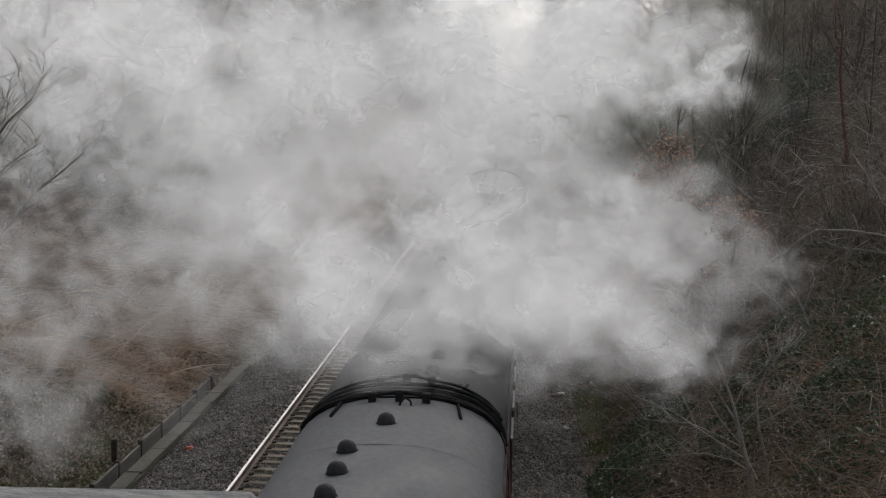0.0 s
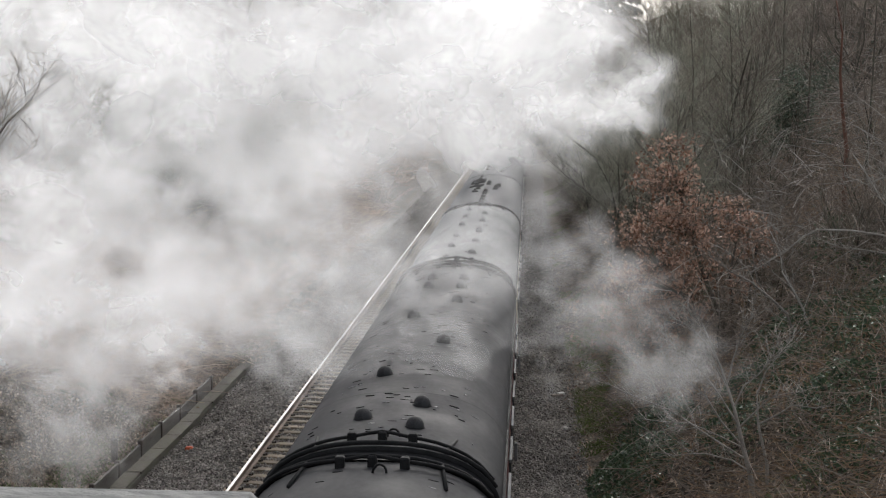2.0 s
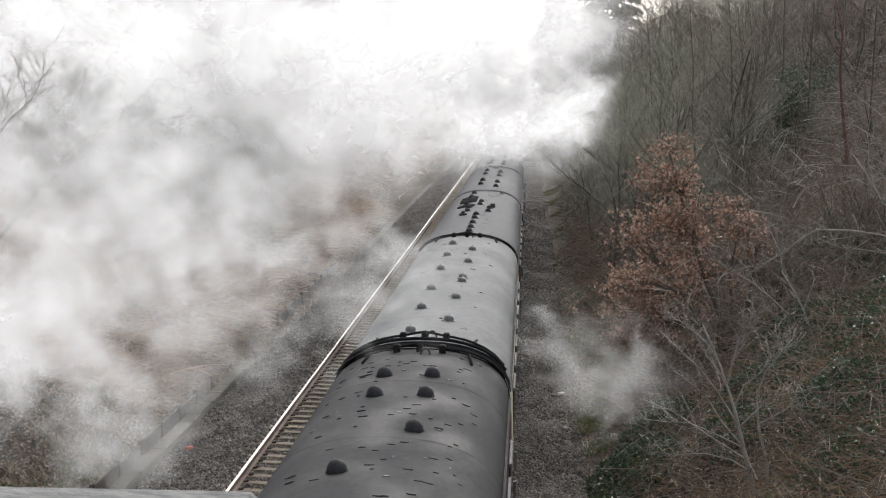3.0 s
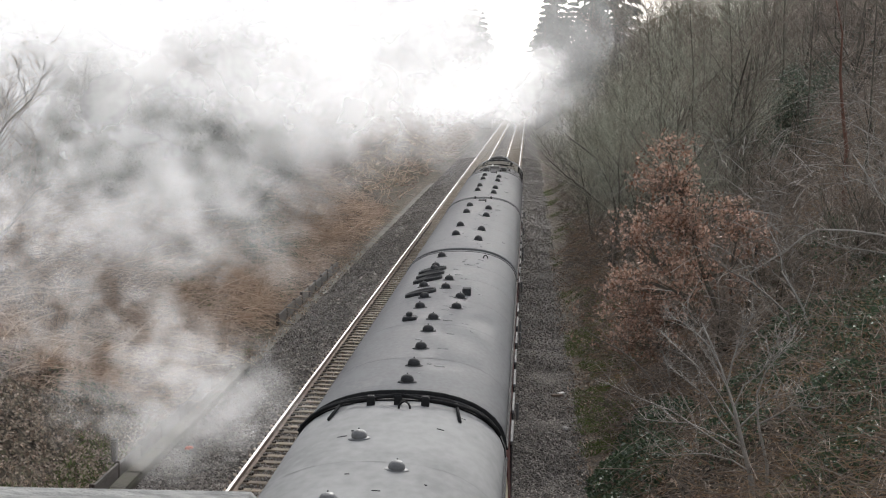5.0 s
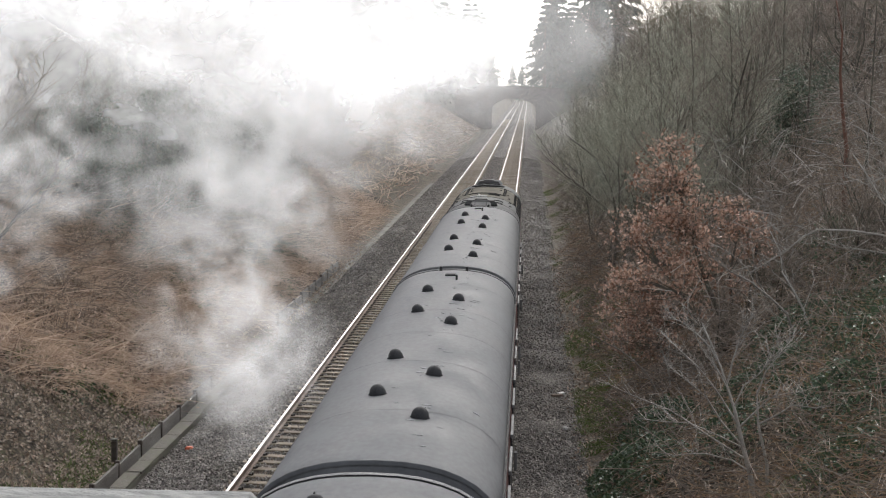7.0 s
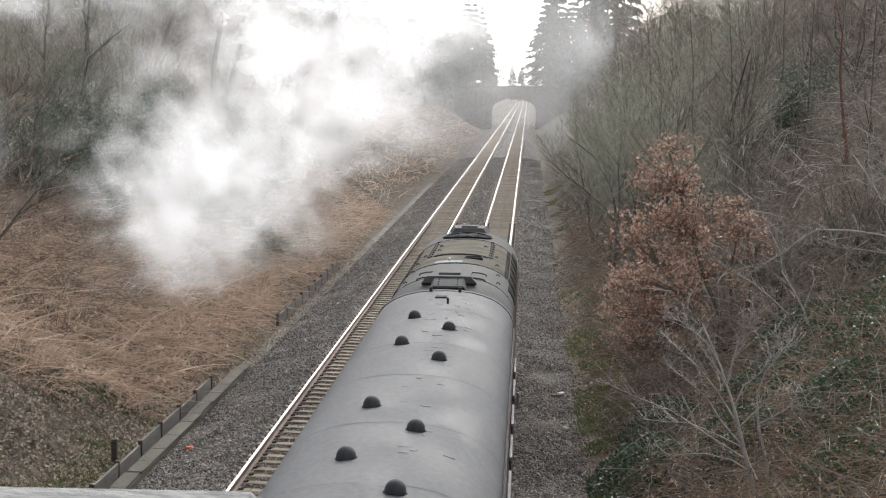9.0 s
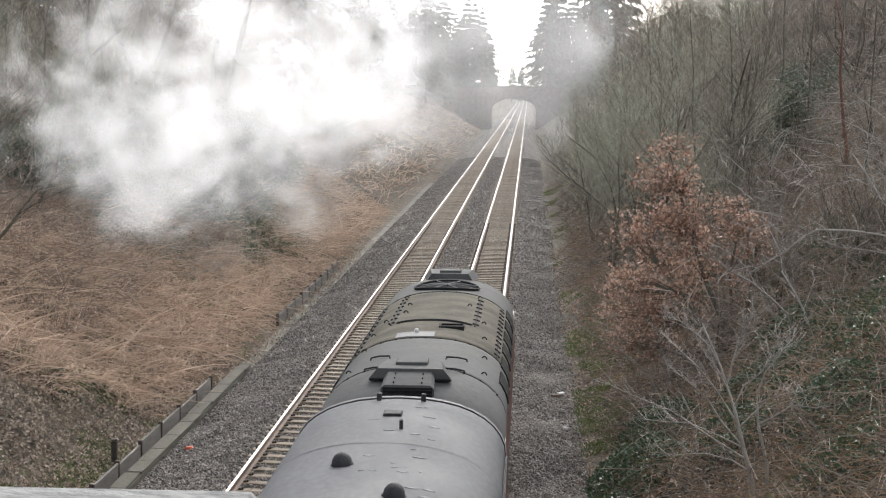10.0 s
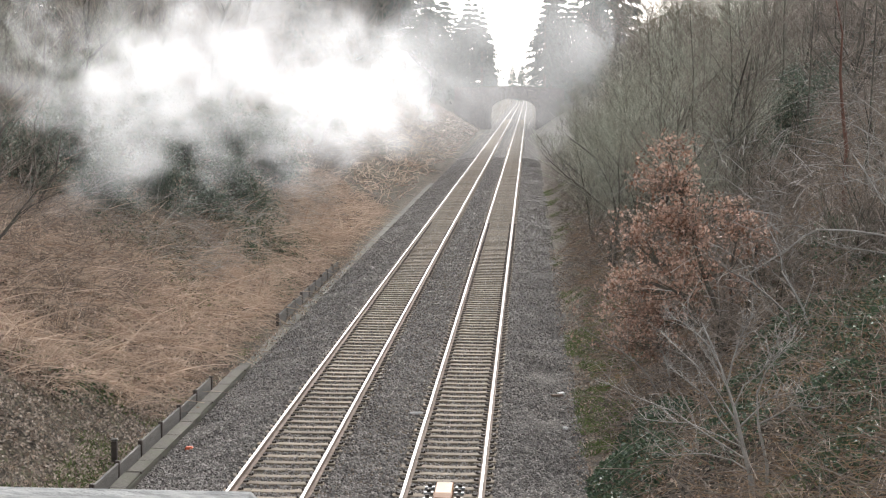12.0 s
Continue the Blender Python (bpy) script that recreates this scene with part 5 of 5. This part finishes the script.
def locomotive():
    """Diesel engine at the rear: domed roof with bolted panels, fan grille and a visor at each end. y runs away from the coupling."""
    e = tagged(new("diesel_locomotive"), "grey and maroon diesel locomotive with grimy bolted roof", "locomotive")
    H, E0, C0 = 1.33, 3.0, 3.83

    def ring(y, inset=0.0, sink=0.0, n=22):
        return [(x * 1.0, yy, z - sink) for x, yy, z in roof_ring(y, H, E0, C0, n, inset)]

    def skin(name, y0, y1, mat, label, down0=(), down1=(), steps=14):
        rows = []
        for dy, sink in down0:
            rows.append(ring(y0 + dy, sink * .16, sink))
        rows += [ring(y0 + (down0[-1][0] if down0 else 0) + (y1 - y0 - (down0[-1][0] if down0 else 0) - (down1[-1][0] if down1 else 0)) * i / steps) for i in range(1 if down0 else 0, steps + (0 if down1 else 1))]
        for dy, sink in reversed(down1):
            rows.append(ring(y1 - dy, sink * .16, sink))
        rows = [r + [(-1.2, r[0][1], 2.2), (1.2, r[0][1], 2.2)] for r in rows]
        return part(name, loft(rows), M[mat], e, label, True)

    dome = [(0, .95), (.08, .62), (.22, .38), (.5, .19), (.9, .08), (1.4, .02), (1.8, 0)]
    skin("cab_roof", .25, 2.38, "loco_grey", "smooth grey cab dome", dome)
    skin("roof_panel", 2.384, 5.2, "loco_grey", "grey bolted roof panel")
    skin("roof_panel", 5.204, 11.55, "loco_olive", "olive-brown oil-stained roof panel", steps=24)
    skin("roof_panel", 11.554, 13.6, "loco_grey", "grey fan panel")
    skin("cab_roof", 13.604, 15.35, "loco_grey", "smooth grey cab dome", (), dome[:6])
    sec = [(-1.3, 1.0), (-1.34, 2.0), (-1.325, 2.995), (1.325, 2.995), (1.34, 2.0), (1.3, 1.0)]
    part("body", loft([[(x, y, z) for x, z in sec] for y in (.3, 15.3)]), M["maroon"], e, "maroon body sides")

    def rh(x):
        return roof_height(x, H, E0, C0)

    def strip(name, y, x0, x1, w=.02, up=.012, mat="black"):
        pts = [x0 + (x1 - x0) * i / 16 for i in range(17)]
        rows = [[(x, y - w, rh(x) - .01), (x, y - w * .6, rh(x) + up), (x, y + w * .6, rh(x) + up), (x, y + w, rh(x) - .01)] for x in pts]
        return part(name, loft(rows), M[mat], e)

    for y, a, b in ((2.38, -1.3, 1.3), (5.2, -1.3, 1.3), (7.3, -.62, .66), (11.5, -1.25, 1.25)):
        s = strip("seam", y, a, b, .017 if y != 7.3 else .03, .01 if y != 7.3 else .03)
        for i in range(11):
            x = a + (b - a) * (i + .5) / 11
            part("bolt", boxed(x - .014, x + .014, y - .045, y - .018, rh(x) - .01, rh(x) + .022, .005), M["black"], s)
    # lengthwise seams with pairs of clips
    for x in (-.72, .72, -1.12, 1.12):
        pts = [5.4 + 6.0 * i / 8 for i in range(9)] if abs(x) > 1 else [7.3 + 3.9 * i / 8 for i in range(9)]
        rows = [[(x - .015, y, rh(x) + .02), (x + .015, y, rh(x) - .005 if x > 0 else rh(x) + .012), (x + .015, y, rh(x) - .05), (x - .015, y, rh(x) - .05)] for y in pts]
        s = part("seam", loft(rows), M["black"], e)
        count = 12 if abs(x) > 1 else 7
        for i in range(count):
            y = pts[0] + (pts[-1] - pts[0]) * (i + .4) / count
            k = part("clip", boxed(-.06, .06, -.018, .018, -.015, .022, .006), M["black"], s)
            k.matrix_local = Matrix.Translation((x, y, rh(x))) @ Matrix.Rotation(-math.atan2(rh(x + .02) - rh(x - .02), .04), 4, "Y") @ Matrix.Rotation(.3 if x > 0 else -.3, 4, "Z")
    # lifting rings
    for x, y in ((-.85, 8.0), (.85, 8.0), (-.55, 9.7), (.55, 9.7), (-.55, 8.6), (-.95, 4.9), (.95, 4.4), (.9, 6.3), (-.95, 6.6), (-.7, 11.1), (.7, 11.2), (-1.0, 3.0), (.98, 3.0)):
        ring_path = [(x + .038 * math.cos(a), y, rh(x) + .045 * math.sin(a)) for a in [math.pi * i / 6 for i in range(7)]]
        tube_object("lifting_ring", ring_path, .011, M["black"], e, 5)
    # grab irons
    for x in (-.58, .58):
        for y in (3.3, 2.25):
            path = [(x + dx * (1 if x > 0 else -1), y + dy, rh(x + dx * (1 if x > 0 else -1)) + h) for dx, dy, h in ((-.17, -.1, -.01), (-.16, -.08, .035), (0, .02, .045), (.13, .14, .035), (.14, .15, -.01))]
            tube_object("grab_iron", path, .013, M["black"], e, 5, "black grab iron")
    # visors with a raised box
    for y0, y1, d in ((1.45, 2.3, 1), (14.75, 13.9, -1)):
        rows = [[(-.58 * k, y, z), (-.45 * k, y, z + .16), (.45 * k, y, z + .16), (.58 * k, y, z)] for k, y, z in ((1.0, y0, 3.78), (.93, y0 + (y1 - y0) * .5, 3.78), (.84, y1, 3.77))]
        v = part("visor", loft(rows), M["loco_grey"], e, "grey raised visor over the cab")
        ya, yb = sorted((y0 + (y1 - y0) * .35, y0 + (y1 - y0) * .85))
        part("top_box", boxed(-.22, .22, ya, yb, 3.9, 3.985, .012), M["loco_grey"], v)
        ya, yb = sorted((y0 - .02 * d, y0 + .03 * d))
        part("lip", boxed(-.56, .56, ya, yb, 3.765, 3.80, .008), M["black"], v)
    # louvred cowl next to the coupling
    rows = [[(-w, y, 3.2), (-w, y, z - .05), (-w + .05, y, z), (w - .05, y, z), (w, y, z - .05), (w, y, 3.2)] for y, w, z in ((.92, .36, 3.8), (1.2, .35, 3.86), (1.6, .335, 3.93))]
    cowl = part("cowl", loft(rows), M["loco_grey"], e, "grey riveted cowl with black louvres")
    part("louvre_back", boxed(-.335, .335, .90, .917, 3.35, 3.77), M["grille"], cowl)
    for i in range(7):
        z = 3.4 + i * .053
        part("louvre", boxed(-.325, .325, .875, .897, z, z + .022, .004), M["black"], cowl)
    for x in (-.19, .19):
        for i in range(4):
            part("rivet", boxed(x - .01, x + .01, .98 + i * .17, 1.0 + i * .17, 3.8 + .03 * i, 3.84 + .03 * i, .004), M["black"], cowl)
    # pale plate with a domed aerial, exhaust port whose shaded recess is painted black
    pts = [-.5 + .62 * i / 8 for i in range(9)]
    part("plate", loft([[(x, 5.32, rh(x) - .01), (x, 5.32, rh(x) + .014), (x, 5.85, rh(x) + .014), (x, 5.85, rh(x) - .01)] for x in pts]), M["loco_silver"], e, "pale bolted access plate")
    bm = bmesh.new()
    bmesh.ops.create_uvsphere(bm, u_segments=12, v_segments=8, radius=.04, matrix=Matrix.Translation((-.18, 5.75, 3.87)))
    part("aerial", bm, M["white"], e, "white domed aerial", True)
    ex = part("exhaust_port", boxed(.17, .53, 6.5, 6.8, 3.6, rh(.35) + .012, .006), M["grille"], e, "black exhaust port")
    for x0, x1, y0, y1 in ((.14, .167, 6.46, 6.84), (.533, .56, 6.46, 6.84), (.17, .53, 6.46, 6.497), (.17, .53, 6.803, 6.84)):
        part("port_rim", boxed(x0, x1, y0, y1, 3.6, rh(.35) + .035, .006), M["black"], ex)
    # fan grille under a spoked guard
    fy, fr = 12.55, .72
    disc = [[(fr * k * .9 * math.cos(2 * math.pi * i / 28), fy + fr * k * math.sin(2 * math.pi * i / 28), rh(fr * k * .9 * math.cos(2 * math.pi * i / 28)) + .012) for i in range(28)] for k in (1.0, .6, .05)]
    g = part("fan_grille", loft(disc), M["grille"], e, "round dark fan grille")
    rimp = [(fr * .9 * math.cos(2 * math.pi * i / 28), fy + fr * math.sin(2 * math.pi * i / 28), rh(fr * .9 * math.cos(2 * math.pi * i / 28)) + .03) for i in range(29)]
    tube_object("guard_ring", rimp, .022, M["black"], g, 5)
    for i in range(4):
        a = math.pi * i / 4 + .39
        path = [(q * fr * .9 * math.cos(a), fy + q * fr * math.sin(a), rh(q * fr * .9 * math.cos(a)) + .035) for q in (-1, -.5, 0, .5, 1)]
        tube_object("spoke", path, .009 if i else .014, M["loco_silver"], g, 5)
    # air intakes on the shoulders
    for s in (-1, 1):
        for i in range(6):
            y = 4.0 + i * 1.5
            xs = [1.325, 1.3, 1.25, 1.19]
            part("intake", loft([[(s * (x + .02), y - .5, rh(x) + .012), (s * (x + .02), y + .5, rh(x) + .012), (s * (x - .03), y + .5, rh(x) - .03), (s * (x - .03), y - .5, rh(x) - .03)] for x in xs]), M["grille"], e, "dark air intake")
    part("underframe", boxed(-1.2, 1.2, .3, 15.3, .8, 1.0, .03), M["black"], e, "black underframe")
    bogie(e, 3.0)
    bogie(e, 12.6)
    return e


engine = locomotive()


# ---- steam ----
def puff_mesh(name, seed, material):
    """A lumpy lens of vapour, about one metre in radius."""
    bm = bmesh.new()
    bmesh.ops.create_icosphere(bm, subdivisions=4, radius=1.0)
    off = Vector((seed * 7.3, seed * 3.1, seed * 5.7))
    for v in bm.verts:
        c = v.co.normalized()
        lump = .16 * noise.noise(c * 1.7 + off) + .07 * noise.noise(c * 4.0 + off)
        v.co = c * (.93 + lump)
        v.co.y *= .32
    for f in bm.faces:
        f.smooth = True
    me = bpy.data.meshes.new(name)
    bm.to_mesh(me)
    bm.free()
    me.materials.append(material)
    return me


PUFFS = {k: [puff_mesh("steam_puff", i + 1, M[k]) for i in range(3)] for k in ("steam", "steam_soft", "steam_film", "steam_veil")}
TIMES = (0.0, 0.75, 1.5, 2.25, 3.0, 4.0, 5.0, 6.0, 7.0, 8.0, 9.0, 10.0, 11.0, 12.0)
steam_rows = []


def cloud(kind, count, depth, size, keys, seed, label, widen=1.35):
    """Puffs of one drifting cloud. keys: seconds, then the cloud's middle and half extent in hundredths of the distance,
    sideways from the line's direction and up from the parapet; the puffs keep their places in it, and wander and turn a little."""
    r = random.Random(seed)
    ts, rows_of = [k[0] for k in keys], list(zip(*[k[1:] for k in keys]))
    for i in range(count):
        y = depth[0] + (depth[1] - depth[0]) * (i + r.random()) / count
        a, q = r.uniform(0, 6.28), math.sqrt(r.random())
        u, w = q * math.cos(a), q * math.sin(a)
        s = r.uniform(*size) * y / 100
        p = new("steam_puff", PUFFS[kind][i % 3])
        p.scale = (s * widen, s, s)
        tagged(p, label, "steam", "steam clouds")
        turn0, turn1, roam = r.uniform(-40, 40), r.uniform(-14, 14), r.uniform(0, 6.28)
        rows = []
        for t in TIMES:
            bx, bz, wx, wz = [float(np.interp(t, ts, c)) for c in rows_of]
            bx += u * wx + .5 * math.sin(roam + .5 * t)
            bz += w * wz + .4 * math.cos(roam + .4 * t)
            rows.append((t, pose(y * bx / 100, y, max(7.8 + y * bz / 100, .2), 0, turn0 + turn1 * t / 4, 0)))
        steam_rows.append((p, rows))


cloud("steam_soft", 7, (62, 110), (6.1, 10.3),
      [(0, -13.9, 0.8, 18.0, 6.1), (1.5, -15.8, 1.1, 17.3, 6.1), (2.5, -16.8, 1.4, 16.1, 6.1), (5, -16.4, 1.7, 12.8, 4.8), (7, -15.5, 1.7, 11.2, 4.5), (9.5, -14.8, 2.1, 10.3, 3.5), (12, -15.8, 3.0, 10.9, 3.9)],
      1, "bright white steam hanging over the bank")
cloud("steam", 24, (60, 110), (6.1, 10.6),
      [(0, -11.9, 1.1, 19.9, 6.4), (1.5, -14.8, 1.4, 18.6, 6.4), (2.5, -16.4, 1.7, 16.7, 6.4), (5, -17.1, 3.0, 12.8, 5.1), (7, -17.4, 3.7, 11.6, 4.2), (8.5, -22.5, 8.2, 10.9, 3.9), (9.5, -27.4, 13.3, 10.9, 3.5), (12, -33.1, 18.4, 10.9, 3.2)],
      21, "white steam towering over the bank")
cloud("steam", 30, (58, 100), (6.4, 10.6),
      [(0, -14.8, 0.8, 23.1, 7.4), (1.5, -18.4, 1.4, 19.9, 7.1), (2.5, -20.9, 2.1, 18.0, 7.4), (3.2, -23.2, 2.4, 16.1, 7.1), (5, -28.0, 5.6, 12.8, 6.4), (7, -33.1, 11.4, 12.2, 5.1), (9, -41.2, 15.5, 9.6, 3.2), (12, -46.0, 17.8, 9.6, 3.2)],
      2, "white steam billowing over the coaches")
cloud("steam", 12, (48, 56), (5.1, 8.3),
      [(0, -27.0, -0.5, 7.4, 6.1), (1.5, -27.7, -0.5, 7.1, 6.1), (2.5, -28.3, -0.2, 7.1, 5.8), (3.2, -29.9, 1.1, 7.1, 5.8), (5, -28.6, 1.1, 7.1, 5.1), (7, -30.9, 2.7, 6.4, 4.2), (9, -38.6, 7.5, 5.1, 3.2), (12, -46.0, 14.6, 6.4, 3.2)],
      24, "white steam standing over the bank top")
cloud("steam", 9, (100, 140), (4.8, 7.7),
      [(0, 0.9, 3.0, 5.5, 2.9), (1.5, -0.1, 3.3, 4.8, 2.9), (3.2, -1.7, 3.7, 4.2, 2.6), (4.2, -4.9, 4.3, 4.2, 2.6), (5, -9.4, 4.9, 4.8, 2.6), (7, -14.5, 6.9, 6.4, 2.6), (9.5, -23.5, 13.3, 6.4, 2.6), (12, -29.9, 16.5, 6.4, 2.6)],
      22, "white steam standing over the line")
cloud("steam_film", 30, (27, 42), (5.1, 9.6),
      [(0, -14.8, -9.2, 20.6, 4.8), (0.8, -17.1, -9.5, 19.3, 4.8), (1.5, -20.6, -9.5, 17.3, 5.5), (2.5, -27.0, -9.5, 12.8, 6.4), (3.2, -30.6, -9.2, 10.6, 6.7), (5, -41.2, -7.9, 8.0, 4.8), (7, -46.0, -6.3, 4.8, 3.9), (12, -52.4, -4.7, 4.8, 3.9)],
      3, "grey steam drifting low across the train")
cloud("steam", 14, (27, 40), (4.8, 8.3),
      [(0, -5.5, -9.5, 16.7, 4.2), (0.8, -11.9, -9.5, 15.4, 4.5), (1.5, -28.0, -9.5, 11.6, 4.8), (2.2, -38.0, -9.2, 8.3, 5.5), (3.2, -42.8, -8.9, 8.0, 5.5), (5, -44.4, -7.9, 6.4, 4.8), (12, -52.4, -4.7, 4.8, 3.9)],
      26, "dense white steam rolling across the train")
cloud("steam_soft", 12, (21, 28), (4.8, 8.3),
      [(0, -1.7, -13.0, 10.9, 2.9), (0.8, -10.7, -13.0, 10.3, 2.9), (1.5, -22.5, -13.0, 8.3, 2.9), (2.5, -31.5, -14.3, 5.8, 2.9), (3.2, -36.4, -15.0, 4.8, 3.2), (5, -42.8, -14.3, 3.9, 3.2), (12, -49.2, -7.9, 3.2, 3.2)],
      25, "dense white steam blown across the coach roofs")
cloud("steam_film", 16, (21, 29), (4.5, 8.0),
      [(0, -1.7, -13.4, 11.6, 2.6), (0.8, -7.5, -13.4, 11.6, 2.9), (1.5, -14.5, -13.4, 11.6, 3.2), (2.5, -25.4, -14.3, 7.1, 2.9), (3.2, -29.9, -15.0, 4.8, 3.2), (5, -39.6, -14.3, 3.9, 3.2), (7, -44.4, -11.1, 3.2, 3.2), (12, -49.2, -7.9, 3.2, 3.2)],
      23, "white steam streaming over the coach roofs")
cloud("steam_film", 9, (49, 60), (4.8, 8.3),
      [(0, -19.3, -8.9, 13.5, 6.1), (1.5, -20.0, -8.9, 12.8, 6.4), (2.5, -20.3, -8.5, 12.2, 6.4), (3.2, -20.9, -7.9, 11.6, 5.5), (5, -22.9, -5.7, 9.0, 3.9), (7, -19.7, -5.0, 7.7, 3.5), (9.5, -20.3, -4.4, 6.1, 2.9), (12, -21.9, -1.2, 7.1, 2.9)],
      4, "grey steam rolling over the bracken bank")
cloud("steam_film", 15, (24, 38), (3.9, 7.1),
      [(0, 2.2, -10.8, 10.6, 3.5), (0.8, 1.2, -11.4, 10.6, 3.2), (1.5, -2.3, -12.1, 10.6, 3.5), (2.2, -7.5, -11.8, 10.6, 3.5), (3.2, -19.7, -11.1, 9.6, 4.2), (5, -28.0, -9.5, 8.3, 4.2), (7, -33.1, -6.3, 6.4, 3.9), (9.5, -41.2, -3.4, 5.1, 2.6), (12, -44.4, -1.5, 5.1, 2.6)],
      5, "thin torn steam over the coach roofs")
cloud("steam_film", 3, (28, 36), (4.5, 6.7),
      [(0, 8.0, -13.0, 4.5, 1.9), (1.5, 8.3, -14.3, 3.9, 1.9), (2.5, 7.6, -15.3, 3.9, 1.6), (3.2, 3.5, -15.6, 3.9, 1.9), (4.8, -17.1, -17.2, 3.9, 2.6), (6.5, -17.1, -15.6, 3.2, 3.2), (8, -16.1, -11.8, 3.2, 2.9), (9.5, -20.3, -5.7, 6.1, 2.6), (12, -25.1, 1.7, 8.3, 3.2)],
      6, "faint steam curling over the grown-over bank")
cloud("steam", 8, (37, 42), (2.6, 4.8),
      [(0, 8.3, 0.8, 4.8, 2.6), (0.8, 6.7, 0.1, 4.5, 2.2), (1.5, 5.1, -0.5, 4.2, 1.9), (2.5, 2.8, -1.5, 3.5, 1.6), (3.2, -0.1, -2.1, 3.5, 1.6), (5, -3.6, -0.5, 3.5, 1.9), (7, -6.2, 1.4, 3.9, 1.9), (9.5, -13.9, 6.9, 4.8, 1.9), (12, -20.3, 11.4, 4.8, 1.9)],
      7, "bright torn steam curling off the cloud")
cloud("steam_film", 11, (33, 38), (3.9, 6.7),
      [(0, -29.3, -16.9, 3.9, 5.5), (1.5, -28.0, -18.5, 4.2, 4.8), (2.5, -26.7, -19.5, 4.2, 4.2), (3.2, -24.1, -20.4, 4.5, 2.9), (4.8, -21.6, -17.5, 4.5, 3.2), (5.5, -20.0, -17.2, 4.2, 3.2), (6.5, -17.1, -15.3, 2.9, 3.5), (7, -16.1, -14.3, 2.6, 3.9), (8, -15.8, -11.1, 3.5, 3.5), (8.8, -17.7, -7.3, 5.1, 2.9), (9.5, -21.9, -2.8, 7.4, 3.5), (12, -31.5, 11.4, 9.0, 3.9)],
      8, "white steam curling over the empty track")
cloud("steam_film", 8, (50, 58), (3.5, 6.1),
      [(0, -19.3, -7.3, 10.3, 5.5), (2.5, -20.3, -7.9, 9.0, 5.5), (5, -19.0, -7.6, 4.8, 4.5), (7, -15.8, -7.9, 2.9, 4.5), (9, -14.8, -5.0, 3.9, 2.9), (12, -19.3, 0.1, 6.4, 2.9)],
      9, "thin steam rising from the bank")
cloud("steam", 4, (78, 100), (3.9, 6.1),
      [(0, -9.4, 1.1, 4.8, 2.6), (5, -10.0, 1.4, 4.8, 2.6), (9.5, -10.7, 1.4, 4.8, 2.9), (12, -9.4, -0.8, 3.9, 1.9)],
      10, "dense white steam before the woodland")
cloud("steam", 9, (80, 105), (3.5, 5.8),
      [(0, -1.0, -2.4, 3.5, 2.6), (1.5, -1.0, -2.0, 3.2, 1.9), (3.2, -1.3, -2.3, 2.6, 1.3), (4.2, -1.7, -0.8, 2.6, 1.6), (5, -3.0, 0.4, 2.2, 1.9), (7, -6.2, 2.1, 3.2, 2.6), (9.5, -11.9, 4.0, 5.1, 2.6), (12, -17.7, 9.4, 6.4, 2.6)],
      11, "white steam rising from the line")
cloud("steam_film", 8, (70, 95), (4.2, 7.1),
      [(0, -10.7, -3.1, 9.6, 2.9), (2.5, -11.9, -3.7, 9.6, 2.9), (5, -13.2, -3.1, 8.0, 2.9), (7, -11.9, -2.8, 7.1, 2.6), (9.5, -10.7, -1.8, 5.1, 2.6), (12, -10.0, -1.2, 4.8, 2.2)],
      12, "thin lower fringe of the steam cloud")
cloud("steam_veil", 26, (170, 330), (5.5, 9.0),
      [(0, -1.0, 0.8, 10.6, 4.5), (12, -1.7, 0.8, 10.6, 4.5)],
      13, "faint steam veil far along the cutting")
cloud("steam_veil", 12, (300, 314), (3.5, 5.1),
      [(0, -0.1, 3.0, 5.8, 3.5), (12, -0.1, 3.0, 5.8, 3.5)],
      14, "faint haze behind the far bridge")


def motions():
    ts = [float(t) for t in range(13)]
    for k, c in enumerate(train):
        walk(c, [(t, pose(XR, train_y(t) - (6 - k) * PITCH, 0)) for t in ts])
    walk(engine, [(t, pose(XR, train_y(t), 0)) for t in ts])
    for p, rows in steam_rows:
        walk(p, rows)


motions()
